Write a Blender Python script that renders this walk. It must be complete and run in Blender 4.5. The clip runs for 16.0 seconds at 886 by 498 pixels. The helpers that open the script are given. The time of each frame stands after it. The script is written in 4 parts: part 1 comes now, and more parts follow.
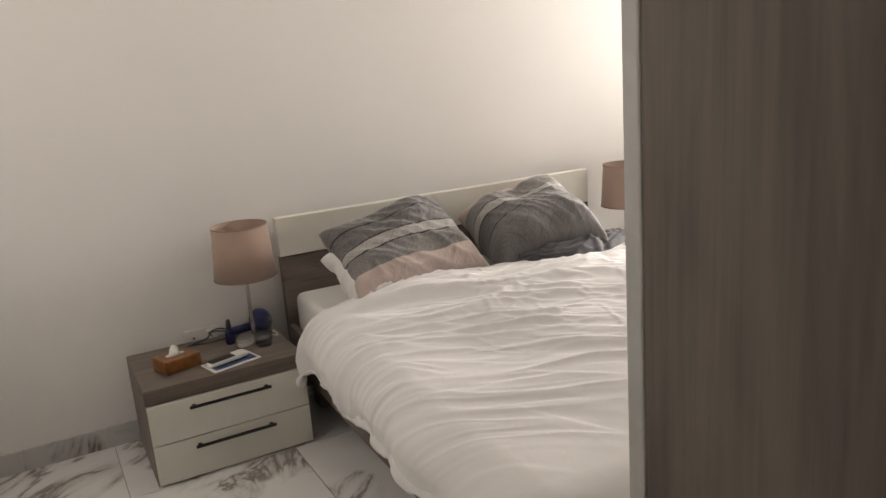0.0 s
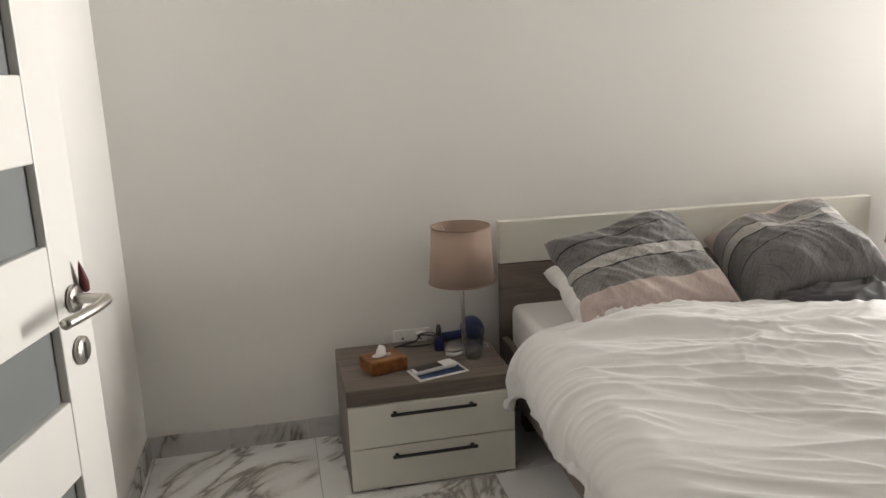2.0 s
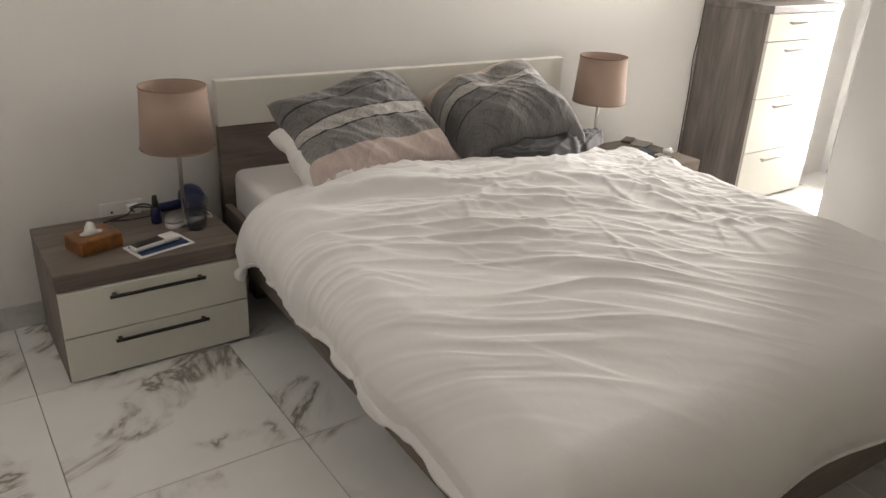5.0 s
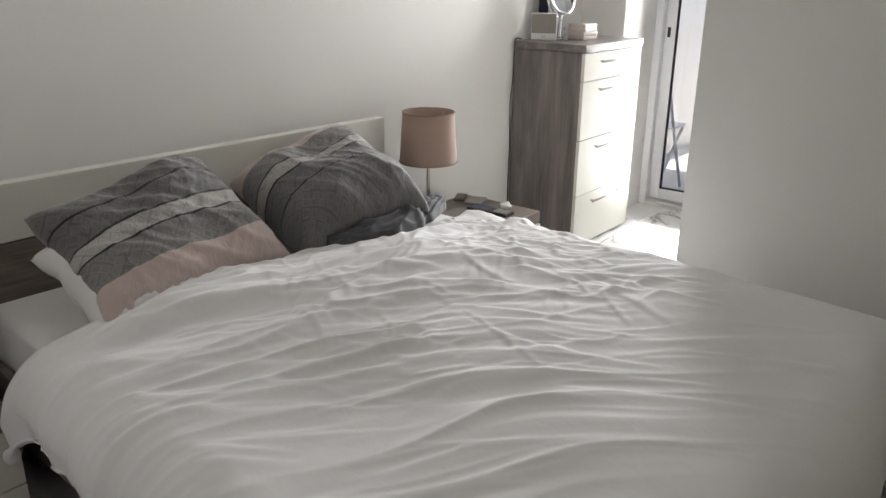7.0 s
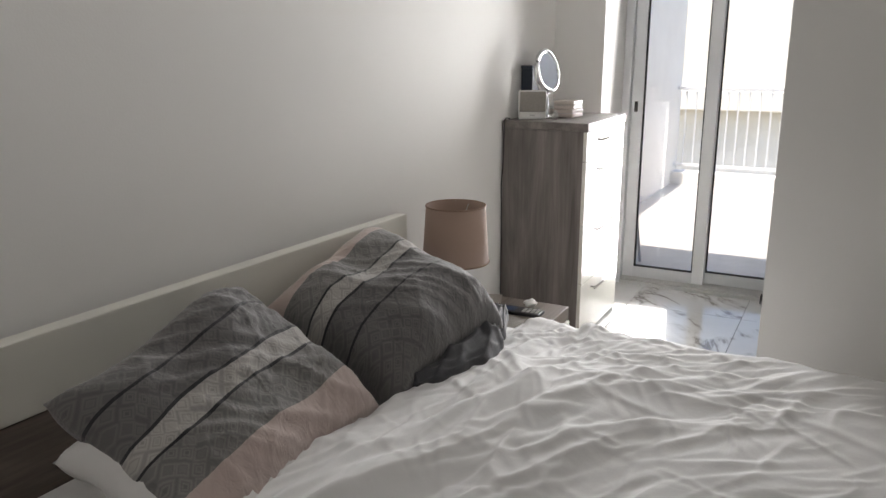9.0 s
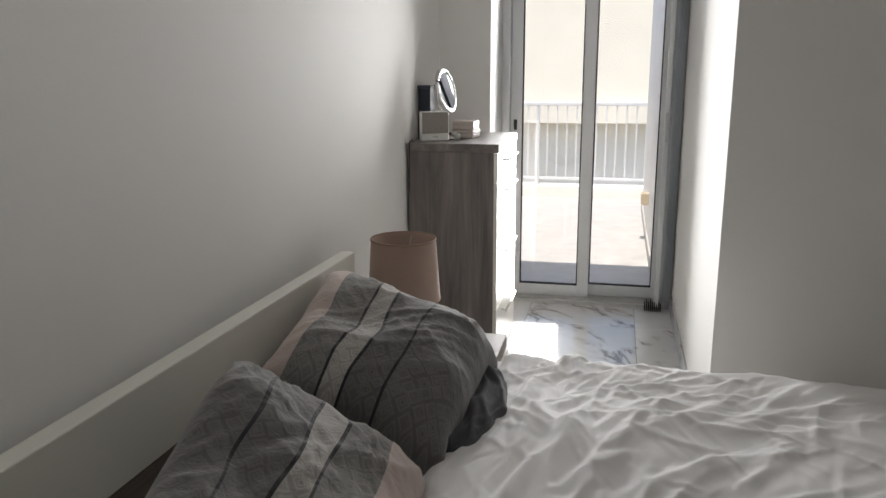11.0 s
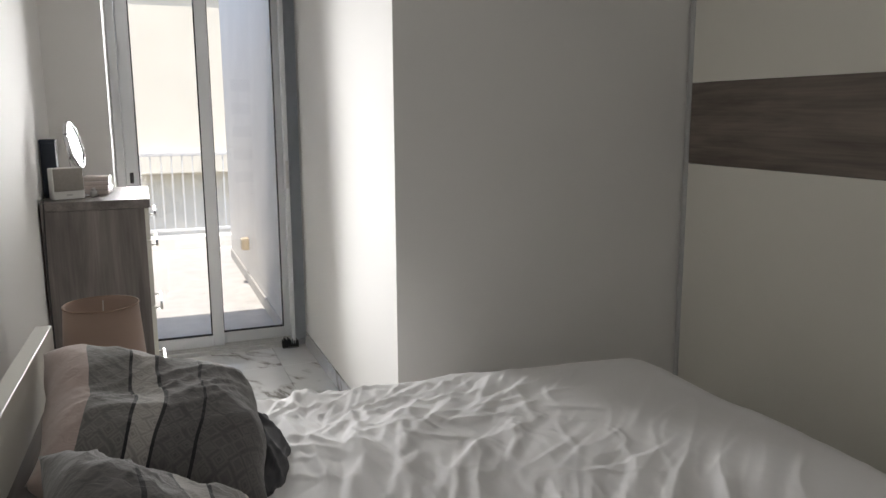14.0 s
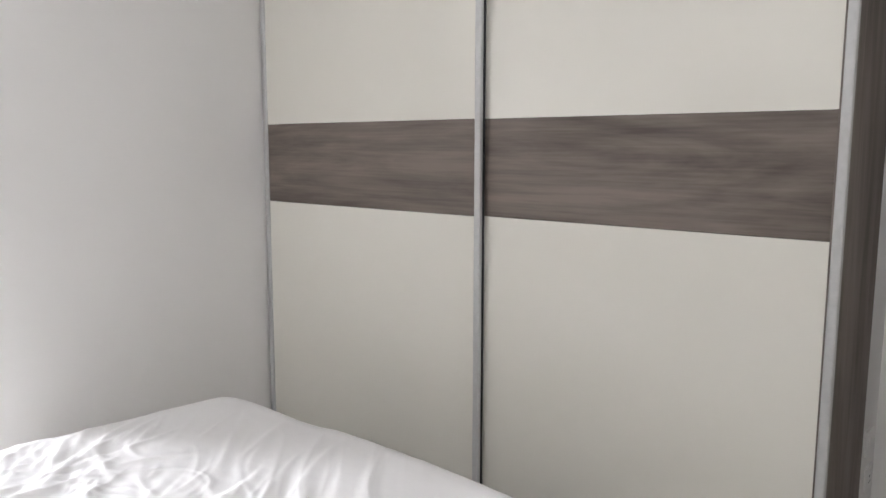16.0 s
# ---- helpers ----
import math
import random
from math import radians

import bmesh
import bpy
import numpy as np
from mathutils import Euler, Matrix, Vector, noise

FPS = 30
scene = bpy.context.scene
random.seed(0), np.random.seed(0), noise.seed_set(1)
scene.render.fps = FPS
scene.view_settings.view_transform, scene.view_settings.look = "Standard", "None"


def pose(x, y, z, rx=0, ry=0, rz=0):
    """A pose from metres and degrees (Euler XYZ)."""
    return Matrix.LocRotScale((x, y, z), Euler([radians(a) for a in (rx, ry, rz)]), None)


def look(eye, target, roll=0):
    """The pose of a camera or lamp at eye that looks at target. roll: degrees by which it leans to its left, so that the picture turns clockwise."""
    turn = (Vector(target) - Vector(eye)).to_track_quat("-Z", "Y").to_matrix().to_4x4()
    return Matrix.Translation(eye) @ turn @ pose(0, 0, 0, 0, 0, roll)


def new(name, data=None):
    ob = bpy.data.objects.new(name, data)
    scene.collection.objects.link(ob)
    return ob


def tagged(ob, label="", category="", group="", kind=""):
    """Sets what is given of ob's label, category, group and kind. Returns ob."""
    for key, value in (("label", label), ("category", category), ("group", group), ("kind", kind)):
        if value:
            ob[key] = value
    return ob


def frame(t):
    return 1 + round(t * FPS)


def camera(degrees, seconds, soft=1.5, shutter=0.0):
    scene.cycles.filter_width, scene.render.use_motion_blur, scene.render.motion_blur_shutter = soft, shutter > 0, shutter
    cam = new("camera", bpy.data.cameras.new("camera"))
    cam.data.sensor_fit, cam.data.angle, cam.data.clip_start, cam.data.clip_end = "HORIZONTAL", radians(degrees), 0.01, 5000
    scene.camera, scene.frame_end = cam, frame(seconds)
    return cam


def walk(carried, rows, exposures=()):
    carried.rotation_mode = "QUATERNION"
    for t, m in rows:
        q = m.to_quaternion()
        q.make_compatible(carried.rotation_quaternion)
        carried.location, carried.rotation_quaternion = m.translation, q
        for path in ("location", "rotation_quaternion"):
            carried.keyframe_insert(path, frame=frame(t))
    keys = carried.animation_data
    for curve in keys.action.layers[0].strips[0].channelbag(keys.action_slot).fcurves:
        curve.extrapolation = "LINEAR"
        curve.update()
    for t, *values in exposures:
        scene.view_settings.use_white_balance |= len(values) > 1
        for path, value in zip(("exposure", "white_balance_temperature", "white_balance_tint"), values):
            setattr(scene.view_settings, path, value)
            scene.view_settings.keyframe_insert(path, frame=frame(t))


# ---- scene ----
cam = camera(60.2, 16.0)
PATH = [
    (0, (0.323, -0.064, 1.405), (1.243, 1.646, 0.927), -4.4),
    (0.2, (0.306, -0.01, 1.388), (1.209, 1.711, 0.917), -4.2),
    (0.4, (0.31, 0.048, 1.419), (1.196, 1.775, 0.94), -3.8),
    (0.6, (0.329, 0.096, 1.41), (1.18, 1.845, 0.942), -3.9),
    (0.8, (0.337, 0.13, 1.402), (1.136, 1.907, 0.949), -3.6),
    (1, (0.348, 0.158, 1.411), (1.074, 1.969, 0.97), -3.2),
    (1.5, (0.394, 0.234, 1.397), (0.919, 2.118, 0.982), -2.2),
    (2, (0.38, 0.246, 1.384), (0.791, 2.151, 0.935), -2.1),
    (2.5, (0.326, 0.211, 1.376), (0.85, 2.056, 0.809), -2.7),
    (3, (0.289, 0.183, 1.367), (1.039, 1.884, 0.629), -2.0),
    (3.2, (0.27, 0.186, 1.35), (1.09, 1.835, 0.57), -1.7),
    (5.3, (0.335, 0.374, 1.395), (1.423, 1.851, 0.599), 2.4),
    (5.5, (0.406, 0.407, 1.37), (1.519, 1.88, 0.598), 1.6),
    (6, (0.462, 0.52, 1.346), (1.714, 1.904, 0.628), 1.0),
    (6.5, (0.497, 0.673, 1.351), (1.882, 1.94, 0.661), 0.3),
    (7, (0.528, 0.786, 1.368), (1.992, 1.971, 0.694), 0.5),
    (7.5, (0.556, 0.974, 1.365), (2.078, 2.104, 0.727), 0.1),
    (8, (0.503, 1.226, 1.379), (2.079, 2.299, 0.776), 0.1),
    (8.5, (0.458, 1.409, 1.387), (2.094, 2.419, 0.837), 0.0),
    (9, (0.547, 1.589, 1.367), (2.254, 2.504, 0.87), -0.2),
    (11.5, (0.563, 2.277, 1.404), (2.485, 2.54, 0.915), -1.1),
    (12, (0.542, 2.411, 1.418), (2.47, 2.49, 0.893), -2.0),
    (12.5, (0.535, 2.46, 1.397), (2.462, 2.389, 0.867), -1.5),
    (13, (0.505, 2.488, 1.417), (2.442, 2.218, 0.999), -0.7),
    (13.5, (0.451, 2.597, 1.418), (2.356, 2.096, 1.073), -1.3),
    (14, (0.437, 2.668, 1.409), (2.271, 1.951, 1.059), -0.3),
    (14.5, (0.391, 2.648, 1.408), (2.143, 1.749, 1.058), 0.8),
    (15, (0.333, 2.608, 1.395), (1.956, 1.491, 1.055), 1.2),
    (15.5, (0.296, 2.578, 1.413), (1.762, 1.256, 1.092), 0.9),
    (16, (0.324, 2.598, 1.436), (1.603, 1.083, 1.169), 0.1),
]
EXPOSURES = [(0.0, 1.95, 7700, 17), (1.0, 1.66, 7600, 17), (2.0, 1.88, 7300, 13), (3.2, 1.86, 7250, 13), (5.5, 1.70, 7500, 14), (7.0, 1.40, 6800, 12),
             (8.0, 1.33, 6800, 12), (9.0, 1.08, 6850, 13), (11.5, 0.72, 6850, 12), (12.5, 0.77, 6850, 12), (14.0, 0.80, 6850, 12), (15.5, 1.3, 7300, 16), (16.0, 2.46, 6450, 15)]
walk(cam, [(t, look(eye, target, roll)) for t, eye, target, roll in PATH], EXPOSURES)

# ---- world, sun and window light ----
SUN_EL, SUN_ROT = 71.3, 278.4
world = bpy.data.worlds.new("world")
scene.world = world
world.use_nodes = True
wn = world.node_tree.nodes
sky = wn.new("ShaderNodeTexSky")
sky.sky_type, sky.sun_disc = "NISHITA", False
sky.sun_elevation, sky.sun_rotation = radians(SUN_EL), radians(SUN_ROT)
world.node_tree.links.new(sky.outputs["Color"], wn["Background"].inputs["Color"])
wn["Background"].inputs["Strength"].default_value = 0.15

sun = new("sun", bpy.data.lights.new("sun", "SUN"))
sun.data.energy, sun.data.angle, sun.data.color = 3.2, radians(0.6), (1.0, 0.96, 0.9)
sun.matrix_world = look((20, 8, 30), (20 + 0.34, 8 - 0.05, 30 - 1.01))

window_light = new("window_light", bpy.data.lights.new("window_light", "AREA"))
window_light.data.shape, window_light.data.size, window_light.data.size_y = "RECTANGLE", 0.30, 2.0
window_light.data.energy, window_light.data.color = 16.5, (0.93, 0.965, 1.0)
window_light.data.spread = radians(84)
window_light.matrix_world = look((4.95, 2.60, 1.08), (3.95, 2.50, 1.185))

# Unseen warm fill lamp, added in the small room past the west doorway.
warm_fill_light = new("warm_fill_light", bpy.data.lights.new("warm_fill_light", "AREA"))
warm_fill_light.data.size, warm_fill_light.data.energy, warm_fill_light.data.color = 0.9, 2.0, (1.0, 0.88, 0.74)
warm_fill_light.matrix_world = look((-0.95, 0.4, 2.5), (-0.95, 0.4, 0))


# ---- materials ----
def shader(name, rough=0.5, metal=0.0):
    m = bpy.data.materials.new(name)
    m.use_nodes = True
    b = m.node_tree.nodes["Principled BSDF"]
    b.inputs["Roughness"].default_value, b.inputs["Metallic"].default_value = rough, metal
    return m, m.node_tree.nodes, m.node_tree.links, b


def coords(n, l, scale=(1, 1, 1), rand=0.0, turn=(0, 0, 0)):
    tc, mp = n.new("ShaderNodeTexCoord"), n.new("ShaderNodeMapping")
    mp.inputs["Scale"].default_value, mp.inputs["Rotation"].default_value = scale, turn
    l.new(tc.outputs["Object"], mp.inputs["Vector"])
    if rand:
        oi, mul = n.new("ShaderNodeObjectInfo"), n.new("ShaderNodeMath")
        mul.operation, mul.inputs[1].default_value = "MULTIPLY", rand
        l.new(oi.outputs["Random"], mul.inputs[0])
        l.new(mul.outputs[0], mp.inputs["Location"])
    return mp.outputs["Vector"]


def fbm(n, l, vec, scale, detail=4.0, rough=0.55, warp=0.0):
    t = n.new("ShaderNodeTexNoise")
    t.inputs["Scale"].default_value, t.inputs["Detail"].default_value = scale, detail
    t.inputs["Roughness"].default_value, t.inputs["Distortion"].default_value = rough, warp
    l.new(vec, t.inputs["Vector"])
    return t.outputs["Fac"]


def ramp(n, l, fac, stops, step=False):
    r = n.new("ShaderNodeValToRGB")
    if step:
        r.color_ramp.interpolation = "CONSTANT"
    e = r.color_ramp.elements
    while len(e) < len(stops):
        e.new(0.5)
    for k, (p, c) in zip(e, stops):
        k.position, k.color = p, (*c, 1)
    if fac is not None:
        l.new(fac, r.inputs["Fac"])
    return r.outputs["Color"]


def bump(n, l, b, height, strength=0.2, dist=0.01):
    k = n.new("ShaderNodeBump")
    k.inputs["Strength"].default_value, k.inputs["Distance"].default_value = strength, dist
    l.new(height, k.inputs["Height"])
    l.new(k.outputs["Normal"], b.inputs["Normal"])


def grey(c, k):
    return tuple(v * k for v in c)


def plain(name, c, rough=0.5, metal=0.0, vary=0.06, scale=6.0, bumps=0.0, bscale=120.0):
    m, n, l, b = shader(name, rough, metal)
    v = coords(n, l, rand=7.0)
    l.new(ramp(n, l, fbm(n, l, v, scale), [(0.3, grey(c, 1 - vary)), (0.7, grey(c, 1 + vary * 0.6))]), b.inputs["Base Color"])
    if bumps:
        bump(n, l, b, fbm(n, l, v, bscale, 3), bumps, 0.004)
    return m


def wood(name, dark, light, axis, rough=0.5):
    """Printed oak grain that runs along the given axis."""
    m, n, l, b = shader(name, rough)
    s = [15.0, 15.0, 15.0]
    s[axis] = 1.6
    v = coords(n, l, s, rand=9.0)
    fine = [130.0, 130.0, 130.0]
    fine[axis] = 3.0
    w = coords(n, l, fine, rand=5.0)
    mix = n.new("ShaderNodeMix")
    mix.data_type, mix.inputs[0].default_value = "FLOAT", 0.3
    a1 = fbm(n, l, v, 1.0, 5, 0.6, 0.8)
    a2 = fbm(n, l, w, 1.0, 3)
    l.new(a1, mix.inputs[2])
    l.new(a2, mix.inputs[3])
    mid = tuple((p + q) / 2 for p, q in zip(dark, light))
    broad = [4.5, 4.5, 4.5]
    broad[axis] = 0.7
    big = n.new("ShaderNodeMix")
    big.data_type, big.inputs[0].default_value = "FLOAT", 0.42
    l.new(mix.outputs[0], big.inputs[2])
    l.new(fbm(n, l, coords(n, l, broad, rand=13.0), 1.0, 4, 0.6, 1.6), big.inputs[3])
    mix = big
    l.new(ramp(n, l, mix.outputs[0], [(0.385, dark), (0.5, mid), (0.615, light)]), b.inputs["Base Color"])
    bump(n, l, b, mix.outputs[0], 0.15, 0.003)
    return m


def marble(name, rand, rough=0.12, tone=1.0):
    m, n, l, b = shader(name, rough)
    v = coords(n, l, rand=rand)
    pull = n.new("ShaderNodeMapping")
    pull.inputs["Scale"].default_value = (0.75, 1.7, 1.0)
    l.new(coords(n, l, rand=rand, turn=(0, 0, -0.6)), pull.inputs["Vector"])
    big = fbm(n, l, pull.outputs["Vector"], 1.7, 7, 0.58, 0.9)
    sub, ab = n.new("ShaderNodeMath"), n.new("ShaderNodeMath")
    sub.operation, sub.inputs[1].default_value, ab.operation = "SUBTRACT", 0.5, "ABSOLUTE"
    l.new(big, sub.inputs[0])
    l.new(sub.outputs[0], ab.inputs[0])
    gate = fbm(n, l, v, 3.2, 3)
    vein = ramp(n, l, ab.outputs[0], [(p, grey(c, tone)) for p, c in [(0.0, (0.25, 0.232, 0.21)), (0.008, (0.36, 0.34, 0.315)), (0.018, (0.57, 0.55, 0.525)), (0.035, (0.70, 0.69, 0.67)), (0.075, (0.79, 0.785, 0.77))]])
    cloud = ramp(n, l, fbm(n, l, v, 3.5, 4), [(0.3, grey((0.76, 0.755, 0.74), tone)), (0.7, grey((0.83, 0.825, 0.81), tone))])
    mix = n.new("ShaderNodeMix")
    mix.data_type = "RGBA"
    l.new(ramp(n, l, gate, [(0.475, (0, 0, 0)), (0.575, (1, 1, 1))]), mix.inputs[0])
    l.new(cloud, mix.inputs[6])
    l.new(vein, mix.inputs[7])
    l.new(mix.outputs[2], b.inputs["Base Color"])
    return m


def cloth(name, c, vary=0.08, weave=900.0, rough=0.9, pucker=0.2):
    m, n, l, b = shader(name, rough)
    v = coords(n, l)
    l.new(ramp(n, l, fbm(n, l, v, 5.0, 5), [(0.3, grey(c, 1 - vary)), (0.7, c)]), b.inputs["Base Color"])
    b.inputs["Sheen Weight"].default_value = 0.15
    add = n.new("ShaderNodeMath")
    add.operation = "ADD"
    fine = n.new("ShaderNodeMath")
    fine.operation, fine.inputs[1].default_value = "MULTIPLY", 0.06
    l.new(fbm(n, l, v, weave, 2), fine.inputs[0])
    l.new(fbm(n, l, coords(n, l, (1.5, 1.0, 1.0), turn=(0, 0, 0.6)), 14.0, 5, 0.6, 1.2), add.inputs[0])
    l.new(fine.outputs[0], add.inputs[1])
    bump(n, l, b, add.outputs[0], pucker, 0.012)
    return m


def striped(name):
    """Woven pillow case: charcoal bands, a pale patterned band, dark piping and a pink end, along local y."""
    m, n, l, b = shader(name, 0.92)
    b.inputs["Sheen Weight"].default_value = 0.35
    tc, sep = n.new("ShaderNodeTexCoord"), n.new("ShaderNodeSeparateXYZ")
    l.new(tc.outputs["UV"], sep.inputs["Vector"])
    add = n.new("ShaderNodeMath")
    add.operation, add.inputs[1].default_value = "MULTIPLY", 0.8
    l.new(sep.outputs["Y"], add.inputs[0])
    ch, mid, pale, line, pink = (0.132, 0.127, 0.127), (0.19, 0.184, 0.18), (0.36, 0.345, 0.33), (0.022, 0.022, 0.025), (0.52, 0.42, 0.385)
    stops = [(0.0, pink), (0.34, mid), (0.518, line), (0.533, pale), (0.633, line), (0.648, ch), (0.806, line), (0.821, ch)]
    band = ramp(n, l, add.outputs[0], [(p * 0.8, c) for p, c in stops], True)
    mp = n.new("ShaderNodeMapping")
    mp.inputs["Scale"].default_value, mp.inputs["Rotation"].default_value = (1.25, 1.0, 1.0), (0, 0, 0.785)
    l.new(tc.outputs["UV"], mp.inputs["Vector"])
    v = mp.outputs["Vector"]
    vo = n.new("ShaderNodeTexVoronoi")
    vo.inputs["Scale"].default_value = 17.0
    vo.inputs["Randomness"].default_value = 0.3
    vo.distance = "CHEBYCHEV"
    l.new(v, vo.inputs["Vector"])
    mul = n.new("ShaderNodeMix")
    mul.data_type, mul.blend_type, mul.inputs[0].default_value = "RGBA", "MULTIPLY", 1.0
    l.new(band, mul.inputs[6])
    l.new(ramp(n, l, vo.outputs["Distance"], [(0.08, (0.80, 0.80, 0.80)), (0.16, (1.24, 1.23, 1.20)), (0.24, (0.88, 0.88, 0.88)), (0.34, (1.26, 1.24, 1.21)), (0.5, (0.84, 0.84, 0.84))]), mul.inputs[7])
    gate = n.new("ShaderNodeMath")
    gate.operation, gate.inputs[1].default_value = "GREATER_THAN", 0.34
    l.new(sep.outputs["Y"], gate.inputs[0])
    l.new(gate.outputs[0], mul.inputs[0])
    l.new(mul.outputs[2], b.inputs["Base Color"])
    bump(n, l, b, fbm(n, l, coords(n, l, (1.6, 1.0, 1.0), turn=(0, 0, 0.5)), 24.0, 5, 0.6, 0.8), 0.5, 0.008)
    return m


def glass(name, tint=(1, 1, 1), rough=0.0):
    m, n, l, b = shader(name, rough)
    b.inputs["Base Color"].default_value = (*tint, 1)
    b.inputs["Transmission Weight"].default_value, b.inputs["IOR"].default_value = 1.0, 1.45
    return m


M_WALL = plain("wall_paint", (0.80, 0.785, 0.76), 0.75, vary=0.02, scale=1.2, bumps=0.08, bscale=160)
M_CEIL = plain("ceiling_paint", (0.82, 0.81, 0.79), 0.9, vary=0.02, scale=1.0)
M_MARBLE = marble("marble_tile", 31.0)
M_SKIRT = marble("skirting_marble", 17.0, 0.2, 0.72)
M_MARBLE_OUT = plain("terrace_tile_glaze", (0.52, 0.505, 0.48), 0.45, vary=0.1, scale=8)
M_GROUT = plain("grout", (0.42, 0.40, 0.37), 0.9)
M_OAK_X = wood("oak_grain_x", (0.088, 0.069, 0.057), (0.225, 0.185, 0.157), 0)
M_OAK_Y = wood("oak_grain_y", (0.088, 0.069, 0.057), (0.225, 0.185, 0.157), 1)
M_OAK_Z = wood("oak_grain_z", (0.088, 0.071, 0.060), (0.225, 0.188, 0.162), 2)
# The chest's oak: window sheen is painted in as a greyer, paler grain.
M_OAK_SHEEN_X = wood("oak_sheen_x", (0.105, 0.090, 0.083), (0.250, 0.222, 0.206), 0)
M_OAK_SHEEN_Z = wood("oak_sheen_z", (0.105, 0.090, 0.083), (0.250, 0.222, 0.206), 2)
M_CREAM = plain("cream_lacquer", (0.74, 0.725, 0.655), 0.24, vary=0.02, scale=2.0)
M_CREAM.node_tree.nodes["Principled BSDF"].inputs["Specular IOR Level"].default_value = 0.2
M_CREAM_SATIN = plain("cream_satin", (0.72, 0.705, 0.64), 0.42, vary=0.02, scale=2.0)
M_CREAM_GLASS = plain("cream_glass", (0.80, 0.775, 0.70), 0.1, vary=0.015, scale=1.5)
M_ALU = plain("brushed_aluminium", (0.56, 0.56, 0.55), 0.4, 0.25, vary=0.06, scale=40)
M_ALU_WHITE = plain("powder_coated_aluminium", (0.71, 0.725, 0.74), 0.4, 0.0, vary=0.03)
M_BLACK = plain("black_satin", (0.018, 0.017, 0.017), 0.4)
M_RUBBER = plain("black_rubber", (0.02, 0.02, 0.02), 0.8)
M_CHROME = plain("chrome", (0.75, 0.75, 0.76), 0.16, 1.0, vary=0.03)
M_NICKEL = plain("satin_nickel", (0.50, 0.48, 0.45), 0.32, 1.0, vary=0.05)
M_DUVET = cloth("white_cotton", (0.80, 0.79, 0.785), 0.03, pucker=0.07)
M_SHEET = cloth("white_sheet", (0.76, 0.745, 0.73), 0.04)
M_PINK = cloth("pink_cotton", (0.56, 0.44, 0.40), 0.06)
M_GREYCLOTH = cloth("charcoal_cloth", (0.075, 0.075, 0.082), 0.2, 300)
M_STRIPE = striped("striped_case")
M_SHADE = cloth("lamp_linen", (0.385, 0.275, 0.222), 0.05, 500, 0.9, 0.03)
M_DOORPAINT = plain("door_paint", (0.78, 0.77, 0.74), 0.35, vary=0.015, scale=2)
M_DOORGLASS = plain("frosted_grey_glass", (0.20, 0.215, 0.22), 0.3, vary=0.05, scale=3)
M_WHITEPLASTIC = plain("white_plastic", (0.78, 0.77, 0.74), 0.35, vary=0.02)
M_GLASS = glass("clear_glass")
M_STUCCO = plain("outdoor_render", (0.80, 0.785, 0.75), 0.9, vary=0.05, scale=2, bumps=0.2, bscale=60)


# ---- building helpers ----
def finish(name, bm, mat, smooth=False):
    me = bpy.data.meshes.new(name)
    bm.to_mesh(me)
    bm.free()
    me.materials.append(mat)
    if smooth:
        for p in me.polygons:
            p.use_smooth = True
    return new(name, me)


def part(name, bm, mat, parent, label="", smooth=False):
    """One mesh under a thing or under a part, in the parent's own space."""
    ob = finish(name, bm, mat, smooth)
    ob.parent = parent
    return tagged(ob, label)


def thing(name, label, category, m, group="", kind=""):
    """An empty at the base of a thing, to hold its parts."""
    ob = new(name)
    ob.empty_display_size = 0.1
    ob.matrix_world = m
    return tagged(ob, label, category, group, kind)


def box(x0, x1, y0, y1, z0, z1, bevel=0.0, bm=None, segs=2):
    bm = bm or bmesh.new()
    m = Matrix.LocRotScale(((x0 + x1) / 2, (y0 + y1) / 2, (z0 + z1) / 2), None, (x1 - x0, y1 - y0, z1 - z0))
    vs = bmesh.ops.create_cube(bm, size=1.0, matrix=m)["verts"]
    if bevel:
        es = list({e for v in vs for e in v.link_edges})
        bmesh.ops.bevel(bm, geom=es, offset=bevel, segments=segs, affect="EDGES", profile=0.5)
    return bm


def lathe(profile, segs=32, bm=None, m=None):
    """A turned body from (radius, height) pairs."""
    bm = bm or bmesh.new()
    rings = []
    for r, z in profile:
        ring = []
        for i in range(segs):
            a = 2 * math.pi * i / segs
            p = Vector((r * math.cos(a), r * math.sin(a), z))
            ring.append(bm.verts.new(m @ p if m else p))
        rings.append(ring)
    for a, b in zip(rings, rings[1:]):
        for i in range(segs):
            j = (i + 1) % segs
            bm.faces.new((a[i], a[j], b[j], b[i]))
    for ring, r in ((rings[0], profile[0][0]), (rings[-1], profile[-1][0])):
        if r > 1e-5:
            bm.faces.new(ring)
    bmesh.ops.recalc_face_normals(bm, faces=bm.faces)
    return bm


def tube(points, r, segs=8, bm=None):
    """A round bar or cable along a line of points."""
    bm = bm or bmesh.new()
    pts = [Vector(p) for p in points]
    rings = []
    for i, p in enumerate(pts):
        d = (pts[min(i + 1, len(pts) - 1)] - pts[max(i - 1, 0)]).normalized()
        up = Vector((0, 0, 1)) if abs(d.z) < 0.9 else Vector((1, 0, 0))
        a = d.cross(up).normalized()
        b = d.cross(a)
        rings.append([bm.verts.new(p + r * (math.cos(2 * math.pi * k / segs) * a + math.sin(2 * math.pi * k / segs) * b)) for k in range(segs)])
    for s, t in zip(rings, rings[1:]):
        for k in range(segs):
            j = (k + 1) % segs
            bm.faces.new((s[k], s[j], t[j], t[k]))
    bm.faces.new(rings[0])
    bm.faces.new(rings[-1])
    bmesh.ops.recalc_face_normals(bm, faces=bm.faces)
    return bm


